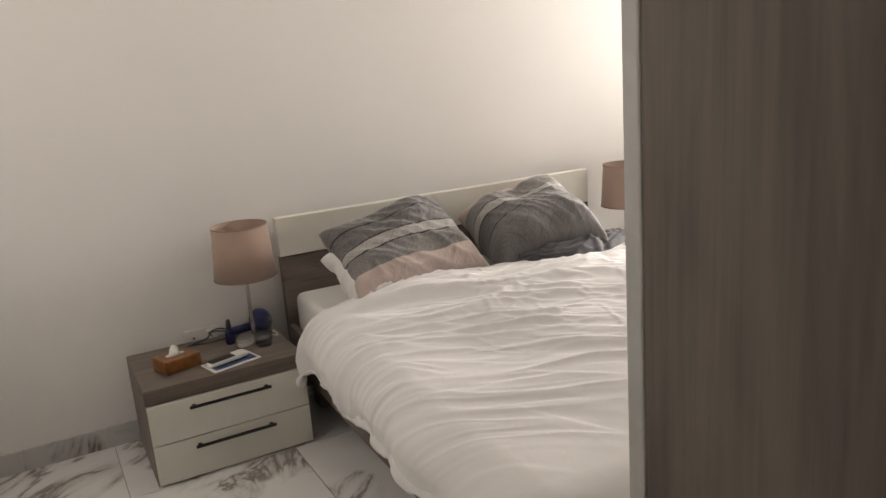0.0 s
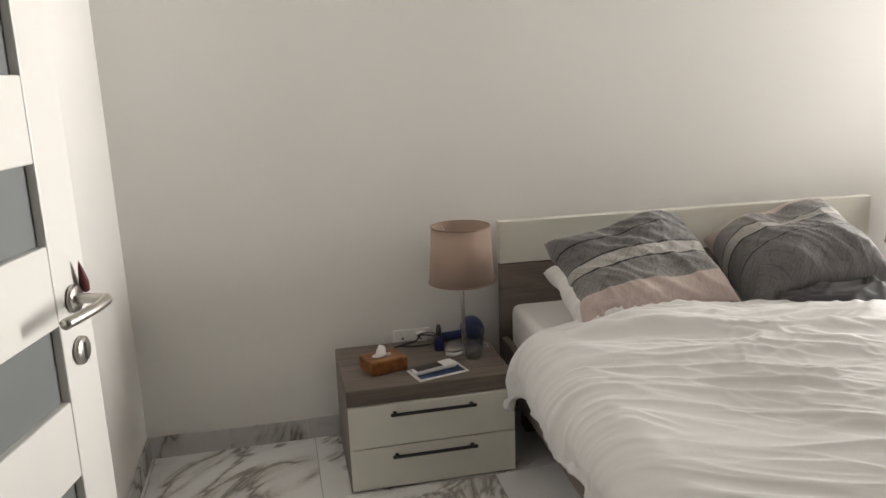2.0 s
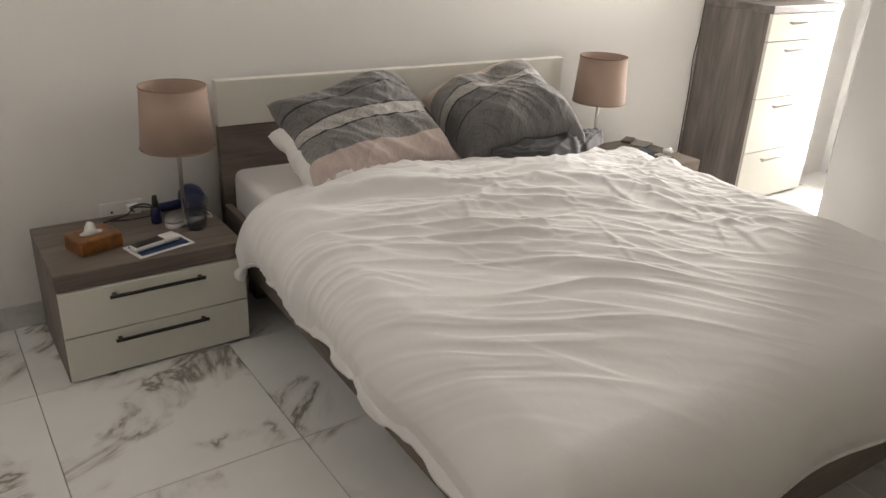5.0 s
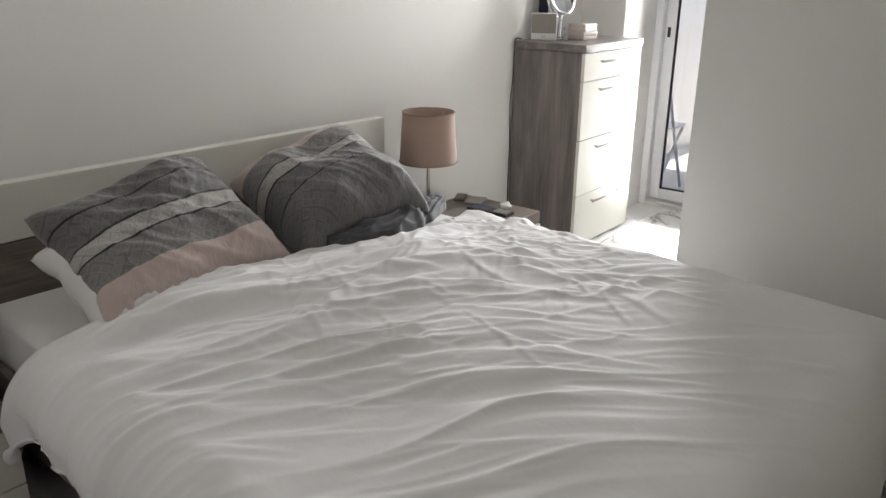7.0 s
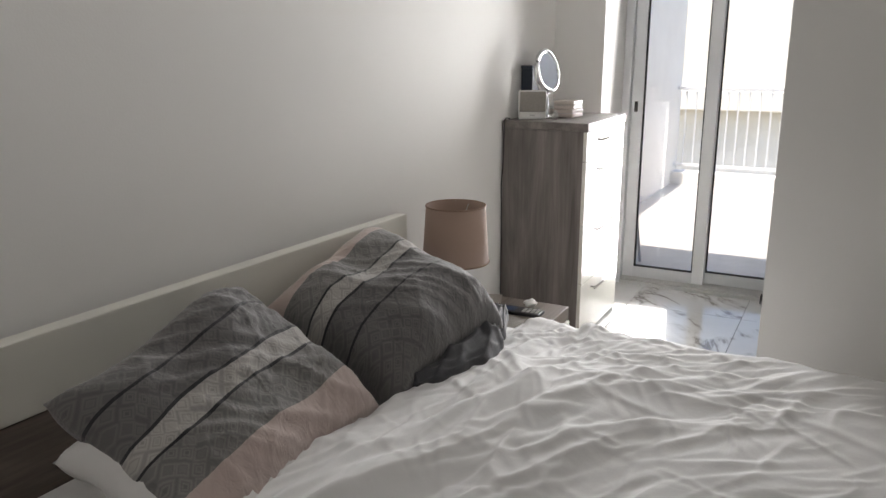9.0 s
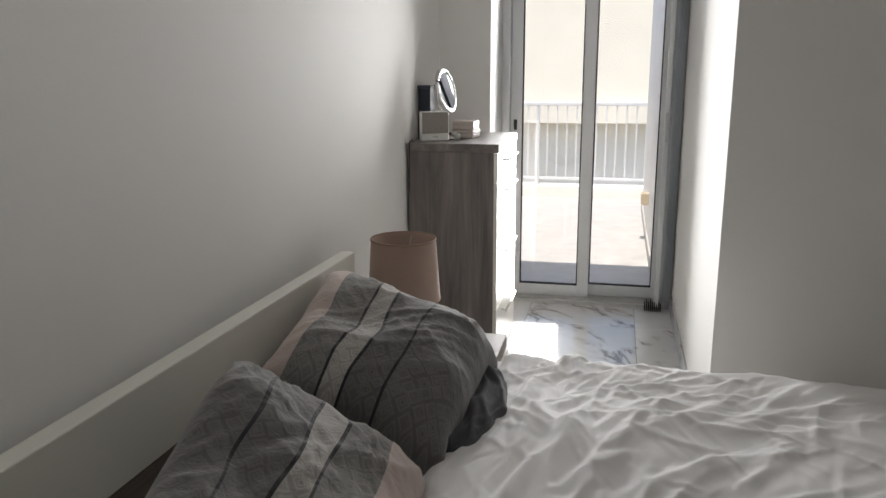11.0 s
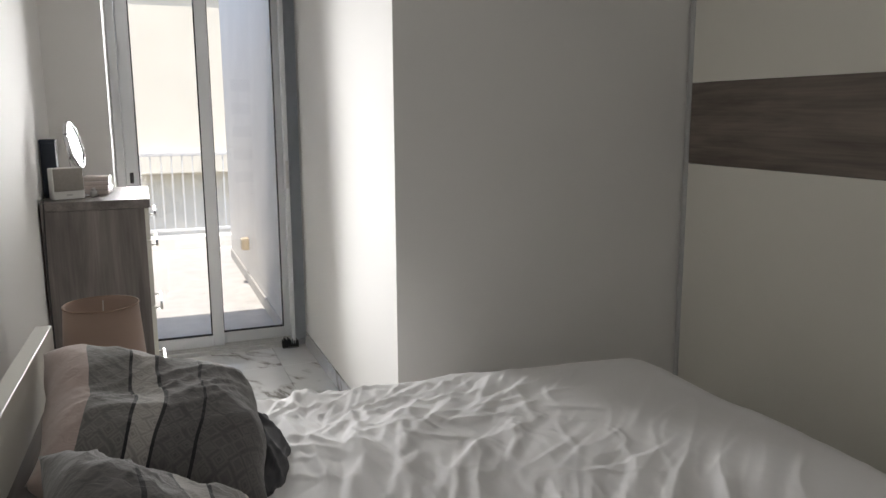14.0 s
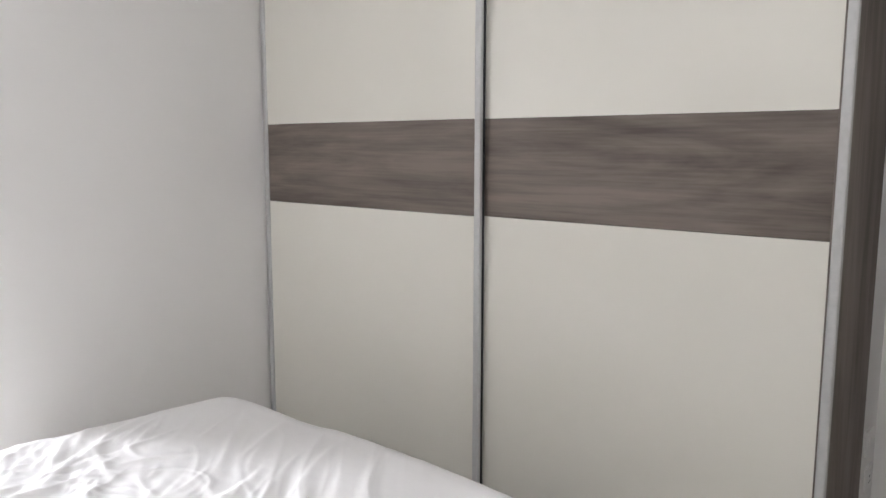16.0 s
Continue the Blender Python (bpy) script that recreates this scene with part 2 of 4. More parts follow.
def curve_points(ctrl, n=24):
    """A smooth line through the control points."""
    c = [Vector(p) for p in ctrl]
    c = [2 * c[0] - c[1]] + c + [2 * c[-1] - c[-2]]
    out = []
    for i in range(1, len(c) - 2):
        for k in range(n):
            t = k / n
            a, b, d, e = c[i - 1], c[i], c[i + 1], c[i + 2]
            out.append(0.5 * ((2 * b) + (d - a) * t + (2 * a - 5 * b + 4 * d - e) * t * t + (3 * b - a - 3 * d + e) * t ** 3))
    return out + [c[-2]]


def structure(name, bm, mat, label, category):
    return tagged(finish(name, bm, mat), label, category, kind="structure")


# ---- the room's shell ----
NORTH, WEST, SOUTH, CEIL = 3.08, -0.175, -0.62, 2.7
BLOCK_X, RECESS_Y, EAST, REVEAL_Y, GLASS_X = 3.160, 1.795, 4.62, 2.805, 5.08

structure("wall_north", box(WEST - 0.2, EAST + 0.6, NORTH, NORTH + 0.2, -0.1, CEIL), M_WALL, "plain white painted wall behind the bed", "wall")
bm = box(WEST - 0.2, WEST, SOUTH, 0.20, -0.1, CEIL)
box(WEST - 0.2, WEST, 1.06, NORTH, -0.1, CEIL, bm=bm)
box(WEST - 0.2, WEST, 0.20, 1.06, 2.08, CEIL, bm=bm)
structure("wall_west", bm, M_WALL, "white painted wall with the room's doorway", "wall")
bm = box(-0.12, 0.70, -0.50, -0.30, 2.08, CEIL)
box(WEST, -0.12, -0.50, -0.30, -0.1, CEIL, bm=bm)
box(0.70, 0.814, -0.50, -0.30, -0.1, CEIL, bm=bm)
structure("wall_south", bm, M_WALL, "white painted wall with the entrance doorway", "wall")
structure("wall_pier", box(0.814, BLOCK_X, SOUTH - 0.2, 0.0, -0.1, CEIL), M_WALL, "white wall return behind the wardrobe", "wall")
structure("wall_block", box(BLOCK_X, 5.2, SOUTH - 0.2, RECESS_Y, -0.1, CEIL), M_WALL, "white painted wall block beside the passage to the terrace", "wall")
bm = box(EAST, 5.2, REVEAL_Y, NORTH, -0.1, CEIL)
box(EAST, 5.2, RECESS_Y, REVEAL_Y, 2.19, CEIL, bm=bm)
structure("wall_east", bm, M_WALL, "white painted wall with the deep terrace door opening", "wall")
structure("ceiling", box(WEST - 0.2, 5.2, SOUTH - 0.2, NORTH + 0.2, CEIL, CEIL + 0.15), M_CEIL, "plain white ceiling", "ceiling")
floor = structure("floor", box(WEST - 0.2, 5.2, SOUTH - 0.2, NORTH + 0.2, -0.12, -0.006), M_GROUT, "polished white marble-look tiles with grey veins", "floor")

# hallway behind the entrance, and the small room behind the other doorway
bm = box(-1.75, 0.814, -2.0, -1.9, -0.1, CEIL)
box(0.714, 0.814, -1.9, SOUTH - 0.2, -0.1, CEIL, bm=bm)
box(-1.75, -1.65, -1.9, 1.6, -0.1, CEIL, bm=bm)
box(-1.65, WEST - 0.2, 1.5, 1.6, -0.1, CEIL, bm=bm)
box(-1.65, WEST - 0.2, SOUTH - 0.1, SOUTH, -0.1, CEIL, bm=bm)
structure("wall_hall", bm, M_WALL, "plain hallway wall beyond the doorways", "wall")
bm = box(-1.75, WEST - 0.2, -2.0, 1.6, CEIL, CEIL + 0.1)
box(WEST - 0.2, 0.814, -2.0, SOUTH - 0.2, CEIL, CEIL + 0.1, bm=bm)
structure("ceiling_hall", bm, M_CEIL, "plain hallway ceiling", "ceiling")
bm = box(-1.75, WEST - 0.2, -2.0, 1.6, -0.12, 0.0)
box(WEST - 0.2, 0.814, -2.0, SOUTH - 0.2, -0.12, 0.0, bm=bm)
structure("floor_hall", bm, M_MARBLE, "marble-look hallway floor", "floor")


# ---- terrace door ----
def terrace_door():
    d = thing("terrace_door", "white aluminium sliding glass door to the terrace", "door", pose(GLASS_X, 0, 0), kind="structure")
    y0, y1, top = RECESS_Y + 0.002, REVEAL_Y - 0.002, 2.188
    bm = box(-0.06, 0.09, y0, y0 + 0.045, 0, top, 0.003)
    box(-0.06, 0.09, y1 - 0.045, y1, 0, top, 0.003, bm)
    box(-0.06, 0.09, y0 + 0.045, y1 - 0.045, top - 0.05, top, 0.003, bm)
    part("door_frame", bm, M_ALU_WHITE, d)
    bm = box(-0.075, 0.09, y0 + 0.045, y1 - 0.045, 0.0, 0.022, 0.002)
    for x in (-0.05, -0.012, 0.028, 0.066):
        box(x, x + 0.006, y0 + 0.045, y1 - 0.045, 0.022, 0.034, 0, bm)
    part("bottom_track", bm, M_ALU, d, "ribbed aluminium floor track")
    for name, a, b, x in (("sash", 2.278, y1 - 0.047, 0.0), ("sash", y0 + 0.047, 2.345, 0.045)):
        s = 0.066 if x == 0.0 else 0.068
        z0, z1 = 0.036, top - 0.052
        bm = box(x - 0.018, x + 0.018, a, a + s, z0, z1, 0.003)
        box(x - 0.018, x + 0.018, b - s, b, z0, z1, 0.003, bm)
        box(x - 0.018, x + 0.018, a + s, b - s, z0, z0 + 0.065, 0.003, bm)
        box(x - 0.018, x + 0.018, a + s, b - s, z1 - 0.065, z1, 0.003, bm)
        sash = part(name, bm, M_ALU_WHITE, d)
        bm = bmesh.new()
        e = 0.006
        box(x - 0.014, x + 0.014, a + s, a + s + e, z0 + 0.065, z1 - 0.065, 0, bm)
        box(x - 0.014, x + 0.014, b - s - e, b - s, z0 + 0.065, z1 - 0.065, 0, bm)
        box(x - 0.014, x + 0.014, a + s + e, b - s - e, z0 + 0.065, z0 + 0.065 + e, 0, bm)
        box(x - 0.014, x + 0.014, a + s + e, b - s - e, z1 - 0.065 - e, z1 - 0.065, 0, bm)
        part("gasket", bm, M_RUBBER, sash, "thin black glazing gasket")
        pane = part("pane", box(x - 0.003, x + 0.003, a + s + e, b - s - e, z0 + 0.065 + e, z1 - 0.065 - e), M_GLASS, sash)
        pane.visible_shadow = False
    part("lock", box(-0.026, -0.018, y1 - 0.085, y1 - 0.065, 1.03, 1.09, 0.004), M_BLACK, d, "small black sash lock")


def insect_screen():
    """A pleated screen folded up against the jamb."""
    s = thing("insect_screen", "pleated grey insect screen folded against the door jamb", "insect screen", pose(GLASS_X - 0.11, RECESS_Y, 0))
    part("pull_bar", box(-0.022, 0.022, 0.075, 0.10, 0.03, 2.16, 0.004), M_ALU_WHITE, s)
    bm = bmesh.new()
    for i in range(9):
        y = 0.012 + i * 0.007
        box(-0.018 + 0.006 * (i % 2), 0.014 + 0.006 * (i % 2), y, y + 0.0025, 0.05, 2.15, 0, bm)
    part("pleats", bm, plain("screen_mesh", (0.50, 0.54, 0.58), 0.8), s, "blue-grey folded mesh pleats")
    bm = bmesh.new()
    for i in range(9):
        y = 0.06 + i * 0.011
        box(-0.03, 0.03, y, y + 0.005, 0.006, 0.05 + 0.012 * (i % 2), 0.001, bm)
    part("chain_guide", bm, M_RUBBER, s, "black folding chain guide")
    part("grip", box(-0.034, -0.022, 0.08, 0.096, 0.98, 1.14, 0.003), M_ALU, s)


# ---- wardrobe ----
WARD_X0, WARD_X1, WARD_F = 0.796, BLOCK_X - 0.004, 0.458


def wardrobe():
    w = thing("wardrobe", "wide sliding wardrobe with cream doors and a dark oak band", "wardrobe", pose(0, 0, 0))
    h, back = 2.25, 0.002
    part("side_panel", box(WARD_X0, WARD_X0 + 0.03, 0.002, WARD_F - 0.005, 0, h, 0.002), M_OAK_Z, w, "dark oak end panel")
    part("side_panel", box(WARD_X1 - 0.03, WARD_X1, back, WARD_F - 0.06, 0, h, 0.002), M_OAK_Z, w)
    part("top_panel", box(WARD_X0 + 0.03, WARD_X1 - 0.03, back, WARD_F - 0.005, h - 0.03, h, 0.002), M_OAK_X, w)
    part("bottom_panel", box(WARD_X0 + 0.03, WARD_X1 - 0.03, back, WARD_F - 0.07, 0.0, 0.08, 0.002), M_OAK_X, w)
    part("back_panel", box(WARD_X0 + 0.03, WARD_X1 - 0.03, back, back + 0.01, 0.08, h - 0.03), M_OAK_Z, w)
    bm = box(WARD_X0 + 0.03, WARD_X1 - 0.03, WARD_F - 0.06, WARD_F + 0.03, 0.0, 0.035, 0.002)
    part("floor_rail", bm, M_ALU, w)
    for a, b, yb in ((1.94, WARD_X1 - 0.002, WARD_F + 0.004), (WARD_X0 - 0.002, 1.985, WARD_F - 0.024)):
        f, z0, z1 = 0.026, 0.036, 2.30
        door = part("sliding_door", box(a + f, b - f, yb + 0.004, yb + 0.018, z0 + 0.02, 1.191), M_CREAM_GLASS, w, "cream sliding door with aluminium frame")
        part("upper_panel", box(a + f, b - f, yb + 0.004, yb + 0.018, 1.530, z1 - 0.02), M_CREAM_GLASS, door)
        part("oak_band", box(a + f, b - f, yb + 0.004, yb + 0.018, 1.193, 1.528, 0.0008), M_OAK_X, door, "dark oak band across the door")
        for x in (a, b - f):
            part("stile", box(x, x + f, yb, yb + 0.026, z0, z1, 0.005, segs=3), M_ALU, door, "rounded aluminium stile")
        part("rail", box(a + f, b - f, yb + 0.002, yb + 0.024, z0, z0 + 0.02, 0.002), M_ALU, door)
        part("rail", box(a + f, b - f, yb + 0.002, yb + 0.024, z1 - 0.02, z1, 0.002), M_ALU, door)
    # 4 mm black strip where the two doors overlap
    part("seal", box(1.936, 1.94, WARD_F + 0.006, WARD_F + 0.014, 0.04, 2.29), M_RUBBER, w, "thin black strip between the doors")


# ---- bed ----
BED = pose(0, 3.08, 0, 0, 0, -2.1) @ Matrix.Translation((2.0, -1.02, 0))   # the bed stands a little askew


def bed():
    b = thing("bed", "double bed with an oak frame and a cream headboard panel", "bed", BED)
    part("headboard", box(-0.80, 0.80, 0.985, 1.023, 0.06, 0.655, 0.003), M_OAK_X, b, "dark oak headboard")
    part("headboard_panel", box(-0.802, 0.802, 0.981, 1.025, 0.657, 0.822, 0.003), M_CREAM_SATIN, b, "cream lacquered headboard panel")
    for s in (-1, 1):
        x0, x1 = sorted((s * 0.80, s * 0.772))
        part("side_rail", box(x0, x1, -1.02, 0.984, 0.17, 0.36, 0.003), M_OAK_Y, b)
    part("foot_rail", box(-0.771, 0.771, -1.02, -0.992, 0.17, 0.36, 0.003), M_OAK_X, b)
    for x in (-0.74, 0.66):
        for y in (-0.97, 0.86):
            part("leg", box(x, x + 0.08, y, y + 0.08, 0.0, 0.17, 0.004), M_OAK_Z, b)
    part("slat_base", box(-0.77, 0.77, -0.99, 0.98, 0.24, 0.27), M_OAK_Y, b)
    mt = tagged(finish("mattress", box(-0.765, 0.765, -0.985, 0.975, 0.272, 0.50, 0.035, segs=4), M_SHEET, True), "mattress in a white fitted sheet on the bed", "mattress")
    mt.matrix_world = BED


def smooth(a, b, x):
    t = min(1.0, max(0.0, (x - a) / (b - a)))   # works for a > b too
    return t * t * (3 - 2 * t)


def fold(p, angle, along, across, seed, sharp):
    """Long narrow creases that run at an angle, bent by a slow swirl."""
    c, s = math.cos(angle), math.sin(angle)
    bend = 0.16 * noise.noise(p * 1.7 + Vector((seed, 0, 0)))
    u, v = p.x * c + p.y * s, -p.x * s + p.y * c + bend
    n = noise.noise(Vector((u * along, v * across, seed)))
    return max(0.0, 1.0 - 2.6 * abs(n)) ** sharp


def lean(q):
    """How far the creases slant towards the foot: little at the head, more in the middle of the bed."""
    return 0.10 + 0.72 * smooth(0.42, -0.35, q)


def flow(s, q):
    """Along and across coordinates of the pull in the cloth."""
    k = lean(q)
    return s - 0.5 * k * q, q + k * s


def thrown_creases(nu, nv, y_head, y_foot):
    """Heights of many separate soft creases that follow the pull in the cover."""
    rng = np.random.RandomState(7)
    S, Q = np.meshgrid(-1.14 + 2.28 * np.arange(nu + 1) / nu, y_head - (y_head - y_foot + 0.2) * np.arange(nv + 1) / nv)
    total = np.zeros_like(S)
    for k in range(240):
        s0 = rng.uniform(-0.95, 0.95)
        q0 = y_head - 1.35 * rng.beta(1.15, 1.9)
        far = min(1.0, max(0.0, (0.42 - q0) / 0.8))
        a = -math.atan(lean(q0)) + rng.normal(0, 0.17 + 0.12 * (s0 > 0.2))
        long = rng.uniform(0.10, 0.30) * (1.0 if k % 4 else 1.7)
        wide = rng.uniform(0.008, 0.016) * (1.0 if k % 4 else 1.9)
        high = rng.uniform(0.35, 0.8) * wide * (1.0 - 0.5 * far) * (0.6 + 0.4 * min(1.0, max(0.0, (s0 + 0.9) / 0.7)))
        bend = rng.normal(0, 0.6)
        u = (S - s0) * math.cos(a) + (Q - q0) * math.sin(a)
        v = -(S - s0) * math.sin(a) + (Q - q0) * math.cos(a) - bend * u * u
        taper = np.clip(1 - (u / long) ** 2, 0, 1) ** 1.5
        skew = np.where(v > 0, 0.75, 1.7)
        total += high * taper * (np.exp(-(v / (wide * skew)) ** 2) - 0.4 * np.exp(-(v / (2.6 * wide)) ** 2))
    for k in range(170):
        s0, q0 = rng.uniform(-0.35, 0.80), y_head - 1.0 * rng.beta(1.2, 1.7)
        a = rng.normal(0.45, 0.55) if k % 3 else rng.normal(-0.7, 0.35)
        long, wide = rng.uniform(0.05, 0.16), rng.uniform(0.008, 0.017)
        bend = rng.normal(0, 2.0)
        u = (S - s0) * math.cos(a) + (Q - q0) * math.sin(a)
        v = -(S - s0) * math.sin(a) + (Q - q0) * math.cos(a) - bend * u * u
        taper = np.clip(1 - (u / long) ** 2, 0, 1) ** 1.3
        total += rng.uniform(0.22, 0.5) * wide * taper * (np.exp(-(v / (wide * np.where(v > 0, 0.8, 1.5))) ** 2) - 0.35 * np.exp(-(v / (2.4 * wide)) ** 2))
    return total


def duvet():
    """Puffed white cover: lies over the mattress, rounds over both long sides and the foot, and hangs to an uneven hem."""
    nu, nv = 360, 360
    half, y_head, y_foot, r = 0.80, 0.50, -1.00, 0.13
    crease = thrown_creases(nu, nv, y_head, y_foot)
    bm = bmesh.new()
    grid = []
    for j in range(nv + 1):
        row = []
        for i in range(nu + 1):
            s = -1.14 + 2.28 * i / nu
            v = j / nv
            side = abs(s)
            sg = -1 if s < 0 else 1
            head = y_head + 0.03 + 0.02 * math.sin(s * 3.0 + 0.6) + 0.045 * smooth(-0.3, -0.62, s) - 0.04 * max(0, s - 0.3) + 0.02 * noise.noise(Vector((s * 5, 3, 3)))
            length = head - y_foot + 0.20
            q = head - v * length
            lim, arc = half - 0.035, r * math.pi / 2
            if side < lim:
                x, dz = side, 0.0
            elif side < lim + arc:
                a = (side - lim) / r
                x, dz = lim + r * math.sin(a), -r * (1 - math.cos(a))
            else:
                h = side - lim - arc
                x, dz = lim + r - 0.22 * h, -r - h * 0.88
            rf = 0.16
            arcf = rf * math.pi / 2
            yl = y_foot + 0.09
            if q > yl:
                y, dzf = q, 0.0
            elif q > yl - arcf:
                a = (yl - q) / rf
                y, dzf = yl - rf * math.sin(a), -rf * (1 - math.cos(a))
            else:
                h = yl - q - arcf
                y, dzf = yl - rf + 0.1 * h, -rf - h * 0.9
            out, foot = max(0.0, side - lim) / 0.35, max(0.0, yl - q) / 0.35
            z = 0.560 + dz + dzf - 0.030 * min(1.0, max(0.0, (y_head - q) / (y_head - y_foot)))
            if out > 0 and foot > 0:
                z += 0.5 * min(-dz, -dzf)
                k = min(1.0, out, foot)
                x -= 0.05 * k
                y += 0.05 * k
            z += 0.030 * math.cos(min(1.0, side / lim) * math.pi / 2) * (0.6 + 0.4 * math.sin(q * 2.2 + 1.0))
            z -= 0.020 * max(0.0, (q - 0.25)) / 0.3
            z += 0.012 * math.exp(-((s - 0.55) ** 2 + (q + 0.62) ** 2) / 0.10) - 0.022 * smooth(0.1, 0.6, s)
            z += 0.035 * math.exp(-((s + 0.40) / 0.30) ** 2) * smooth(0.20, 0.46, q)
            p = Vector((s, q, 0.0))
            big = noise.noise(p * 2.4 + Vector((4, 9, 1)))
            m1 = smooth(-0.25, 0.35, noise.noise(p * 1.9 + Vector((2, 2, 7))))
            m2 = smooth(-0.2, 0.3, noise.noise(p * 2.6 + Vector((8, 1, 3))))
            hw = smooth(-1.05, 0.20, q - 0.15 * s)
            fu, fv = flow(s, q)
            fv += 0.11 * noise.noise(p * 1.9 + Vector((5, 5, 5)))
            r1 = noise.noise(Vector((fu * 1.5 + 1.2 * fv, fv * 5.2, 3.1)))
            r2 = noise.noise(Vector((fu * 2.4, fv * 15.0, 9.4)))
            r3 = noise.noise(Vector((fu * 4.5, fv * 30.0, 6.2)))
            f1 = 0.5 * r1 + 0.6 * max(0.0, 1.0 - 2.2 * abs(r1)) ** 2
            f2 = 0.6 * r2 + 0.4 * max(0.0, 1.0 - 2.4 * abs(r2)) ** 2
            f5 = noise.noise(Vector((p.x * 14, p.y * 26, 2.0)))
            calm = (0.18 + 0.82 * hw) * (1.0 - 0.55 * smooth(0.05, 0.6, s) * smooth(0.1, -0.45, q))
            rise = 0.016 * big + (0.036 * f1 * (0.25 + 0.75 * m1) + 0.014 * f2 * (0.08 + 0.92 * m2) + 0.0018 * r3 * (0.3 + 0.7 * m1)) * calm + 0.95 * float(crease[j, i]) + 0.0016 * f5 * hw
            side_fold = (0.014 * math.sin(q * 11 + 3 * noise.noise(p * 2)) + 0.008 * math.sin(q * 27 + 5 * noise.noise(p * 3))) * min(1.0, out) + 0.014 * math.sin(s * 13 + 2.5 * noise.noise(p * 2.5)) * min(1.0, foot)
            top = max(0.0, 1.0 - out) * max(0.0, 1.0 - foot)
            z += rise * (0.3 + 0.7 * top)
            x += side_fold + rise * min(1.0, out)
            y -= (rise + side_fold) * min(1.0, foot)
            if out > 0.9:
                z += (0.035 * noise.noise(Vector((q * 4, sg * 2.0, 0))) + 0.045 * smooth(0.25, -0.25, q) + 0.07) * min(1.0, (out - 0.9) * 5)
            if v < 0.04:
                z -= 0.06 * (1 - v / 0.04) ** 2
            if top > 0.05:
                z = max(z, 0.512 - 1.2 * out - 1.2 * foot)
            row.append(bm.verts.new((sg * x, y, z)))
        grid.append(row)
    for j in range(nv):
        for i in range(nu):
            bm.faces.new((grid[j][i], grid[j + 1][i], grid[j + 1][i + 1], grid[j][i + 1]))
    bmesh.ops.recalc_face_normals(bm, faces=bm.faces)
    hem = [v.co.copy() for v in grid[nv][::3]]
    sides = [[row[k].co.copy() for row in grid[::3]] for k in (0, nu)]
    ob = finish("duvet", bm, M_DUVET, True)
    for line in (hem, *sides):
        part("hem", tube(line, 0.006, 6), M_DUVET, ob, "stitched white hem", True)
    mod = ob.modifiers.new("thickness", "SOLIDIFY")
    mod.thickness, mod.offset = 0.018, -1.0
    ob.matrix_world = BED
    tagged(ob, "rumpled white cotton duvet spread over the bed", "duvet")


def pillow_mesh(corners, t, seed, v0, v1, n=64, crease=0.012, belly=0.0, sag=0.0):
    """A stuffed case between four corners (bottom left, bottom right, top left, top right): two bulged faces that meet in a
    pinched seam. Its UV runs from v0 at the bottom to v1 at the top, for the woven bands."""
    bl, br, tl, tr = [Vector(c) for c in corners]
    nz = ((br - bl) + (tr - tl)).cross((tl - bl) + (tr - br)).normalized()
    bm = bmesh.new()
    uvl = bm.loops.layers.uv.new("UVMap")
    made, uvs = {}, {}
    for side in (1, -1):
        for j in range(n + 1):
            for i in range(n + 1):
                a, b = i / n, j / n
                u, v = 2 * a - 1, 2 * b - 1
                edge = max(0.0, (1 - u ** 4) * (1 - v ** 4))
                ka = 0.5 + (a - 0.5) * (1 - 0.09 * (1 - abs(v) ** 3) * u * u)
                kb = 0.5 + (b - 0.5) * (1 - 0.09 * (1 - abs(u) ** 3) * v * v)
                p = (bl * (1 - ka) + br * ka) * (1 - kb) + (tl * (1 - ka) + tr * ka) * kb
                q = Vector((u * 1.5, v * 1.4, seed))
                lift = side * t / 2 * edge ** 0.5 * (1 + 0.3 * noise.noise(q * 0.9) + belly * (1 - b) * (0.7 + 0.3 * u))
                f = fold(Vector((u * 0.3, v * 0.27, 0)), 0.5 + seed, 4.0, 13.0, seed, 2.0)
                g = fold(Vector((u * 0.3, v * 0.27, 0)), -0.7 + seed, 5.0, 20.0, seed + 4, 1.6)
                lift += side * edge ** 0.3 * (crease * f + 0.5 * crease * g)
                p = p + nz * lift
                p.z += 0.022 * noise.noise(q * 0.8 + Vector((3, 3, 3))) - sag * (1 - u * u) * max(0.0, v)
                p.x += 0.014 * noise.noise(q * 1.4 + Vector((9, 1, 1)))
                p.y += 0.014 * noise.noise(q * 1.4 + Vector((1, 9, 1)))
                if side == -1 and edge <= 1e-9:
                    made[(side, i, j)] = made[(1, i, j)]
                else:
                    made[(side, i, j)] = bm.verts.new(p)
                uvs[made[(side, i, j)]] = (a, v0 + (v1 - v0) * b)
    for side in (1, -1):
        for j in range(n):
            for i in range(n):
                q = [made[(side, i, j)], made[(side, i + 1, j)], made[(side, i + 1, j + 1)], made[(side, i, j + 1)]]
                f = bm.faces.new(q if side == 1 else q[::-1])
                for lp in f.loops:
                    lp[uvl].uv = uvs[lp.vert]
    return bm


def pillow(label, mat, corners, t, seed, v0=0.0, v1=1.0, **more):
    ob = tagged(finish("pillow", pillow_mesh(corners, t, seed, v0, v1, **more), mat, True), label, "pillow", "pillows on the bed")
    ob.matrix_world = BED
    return ob


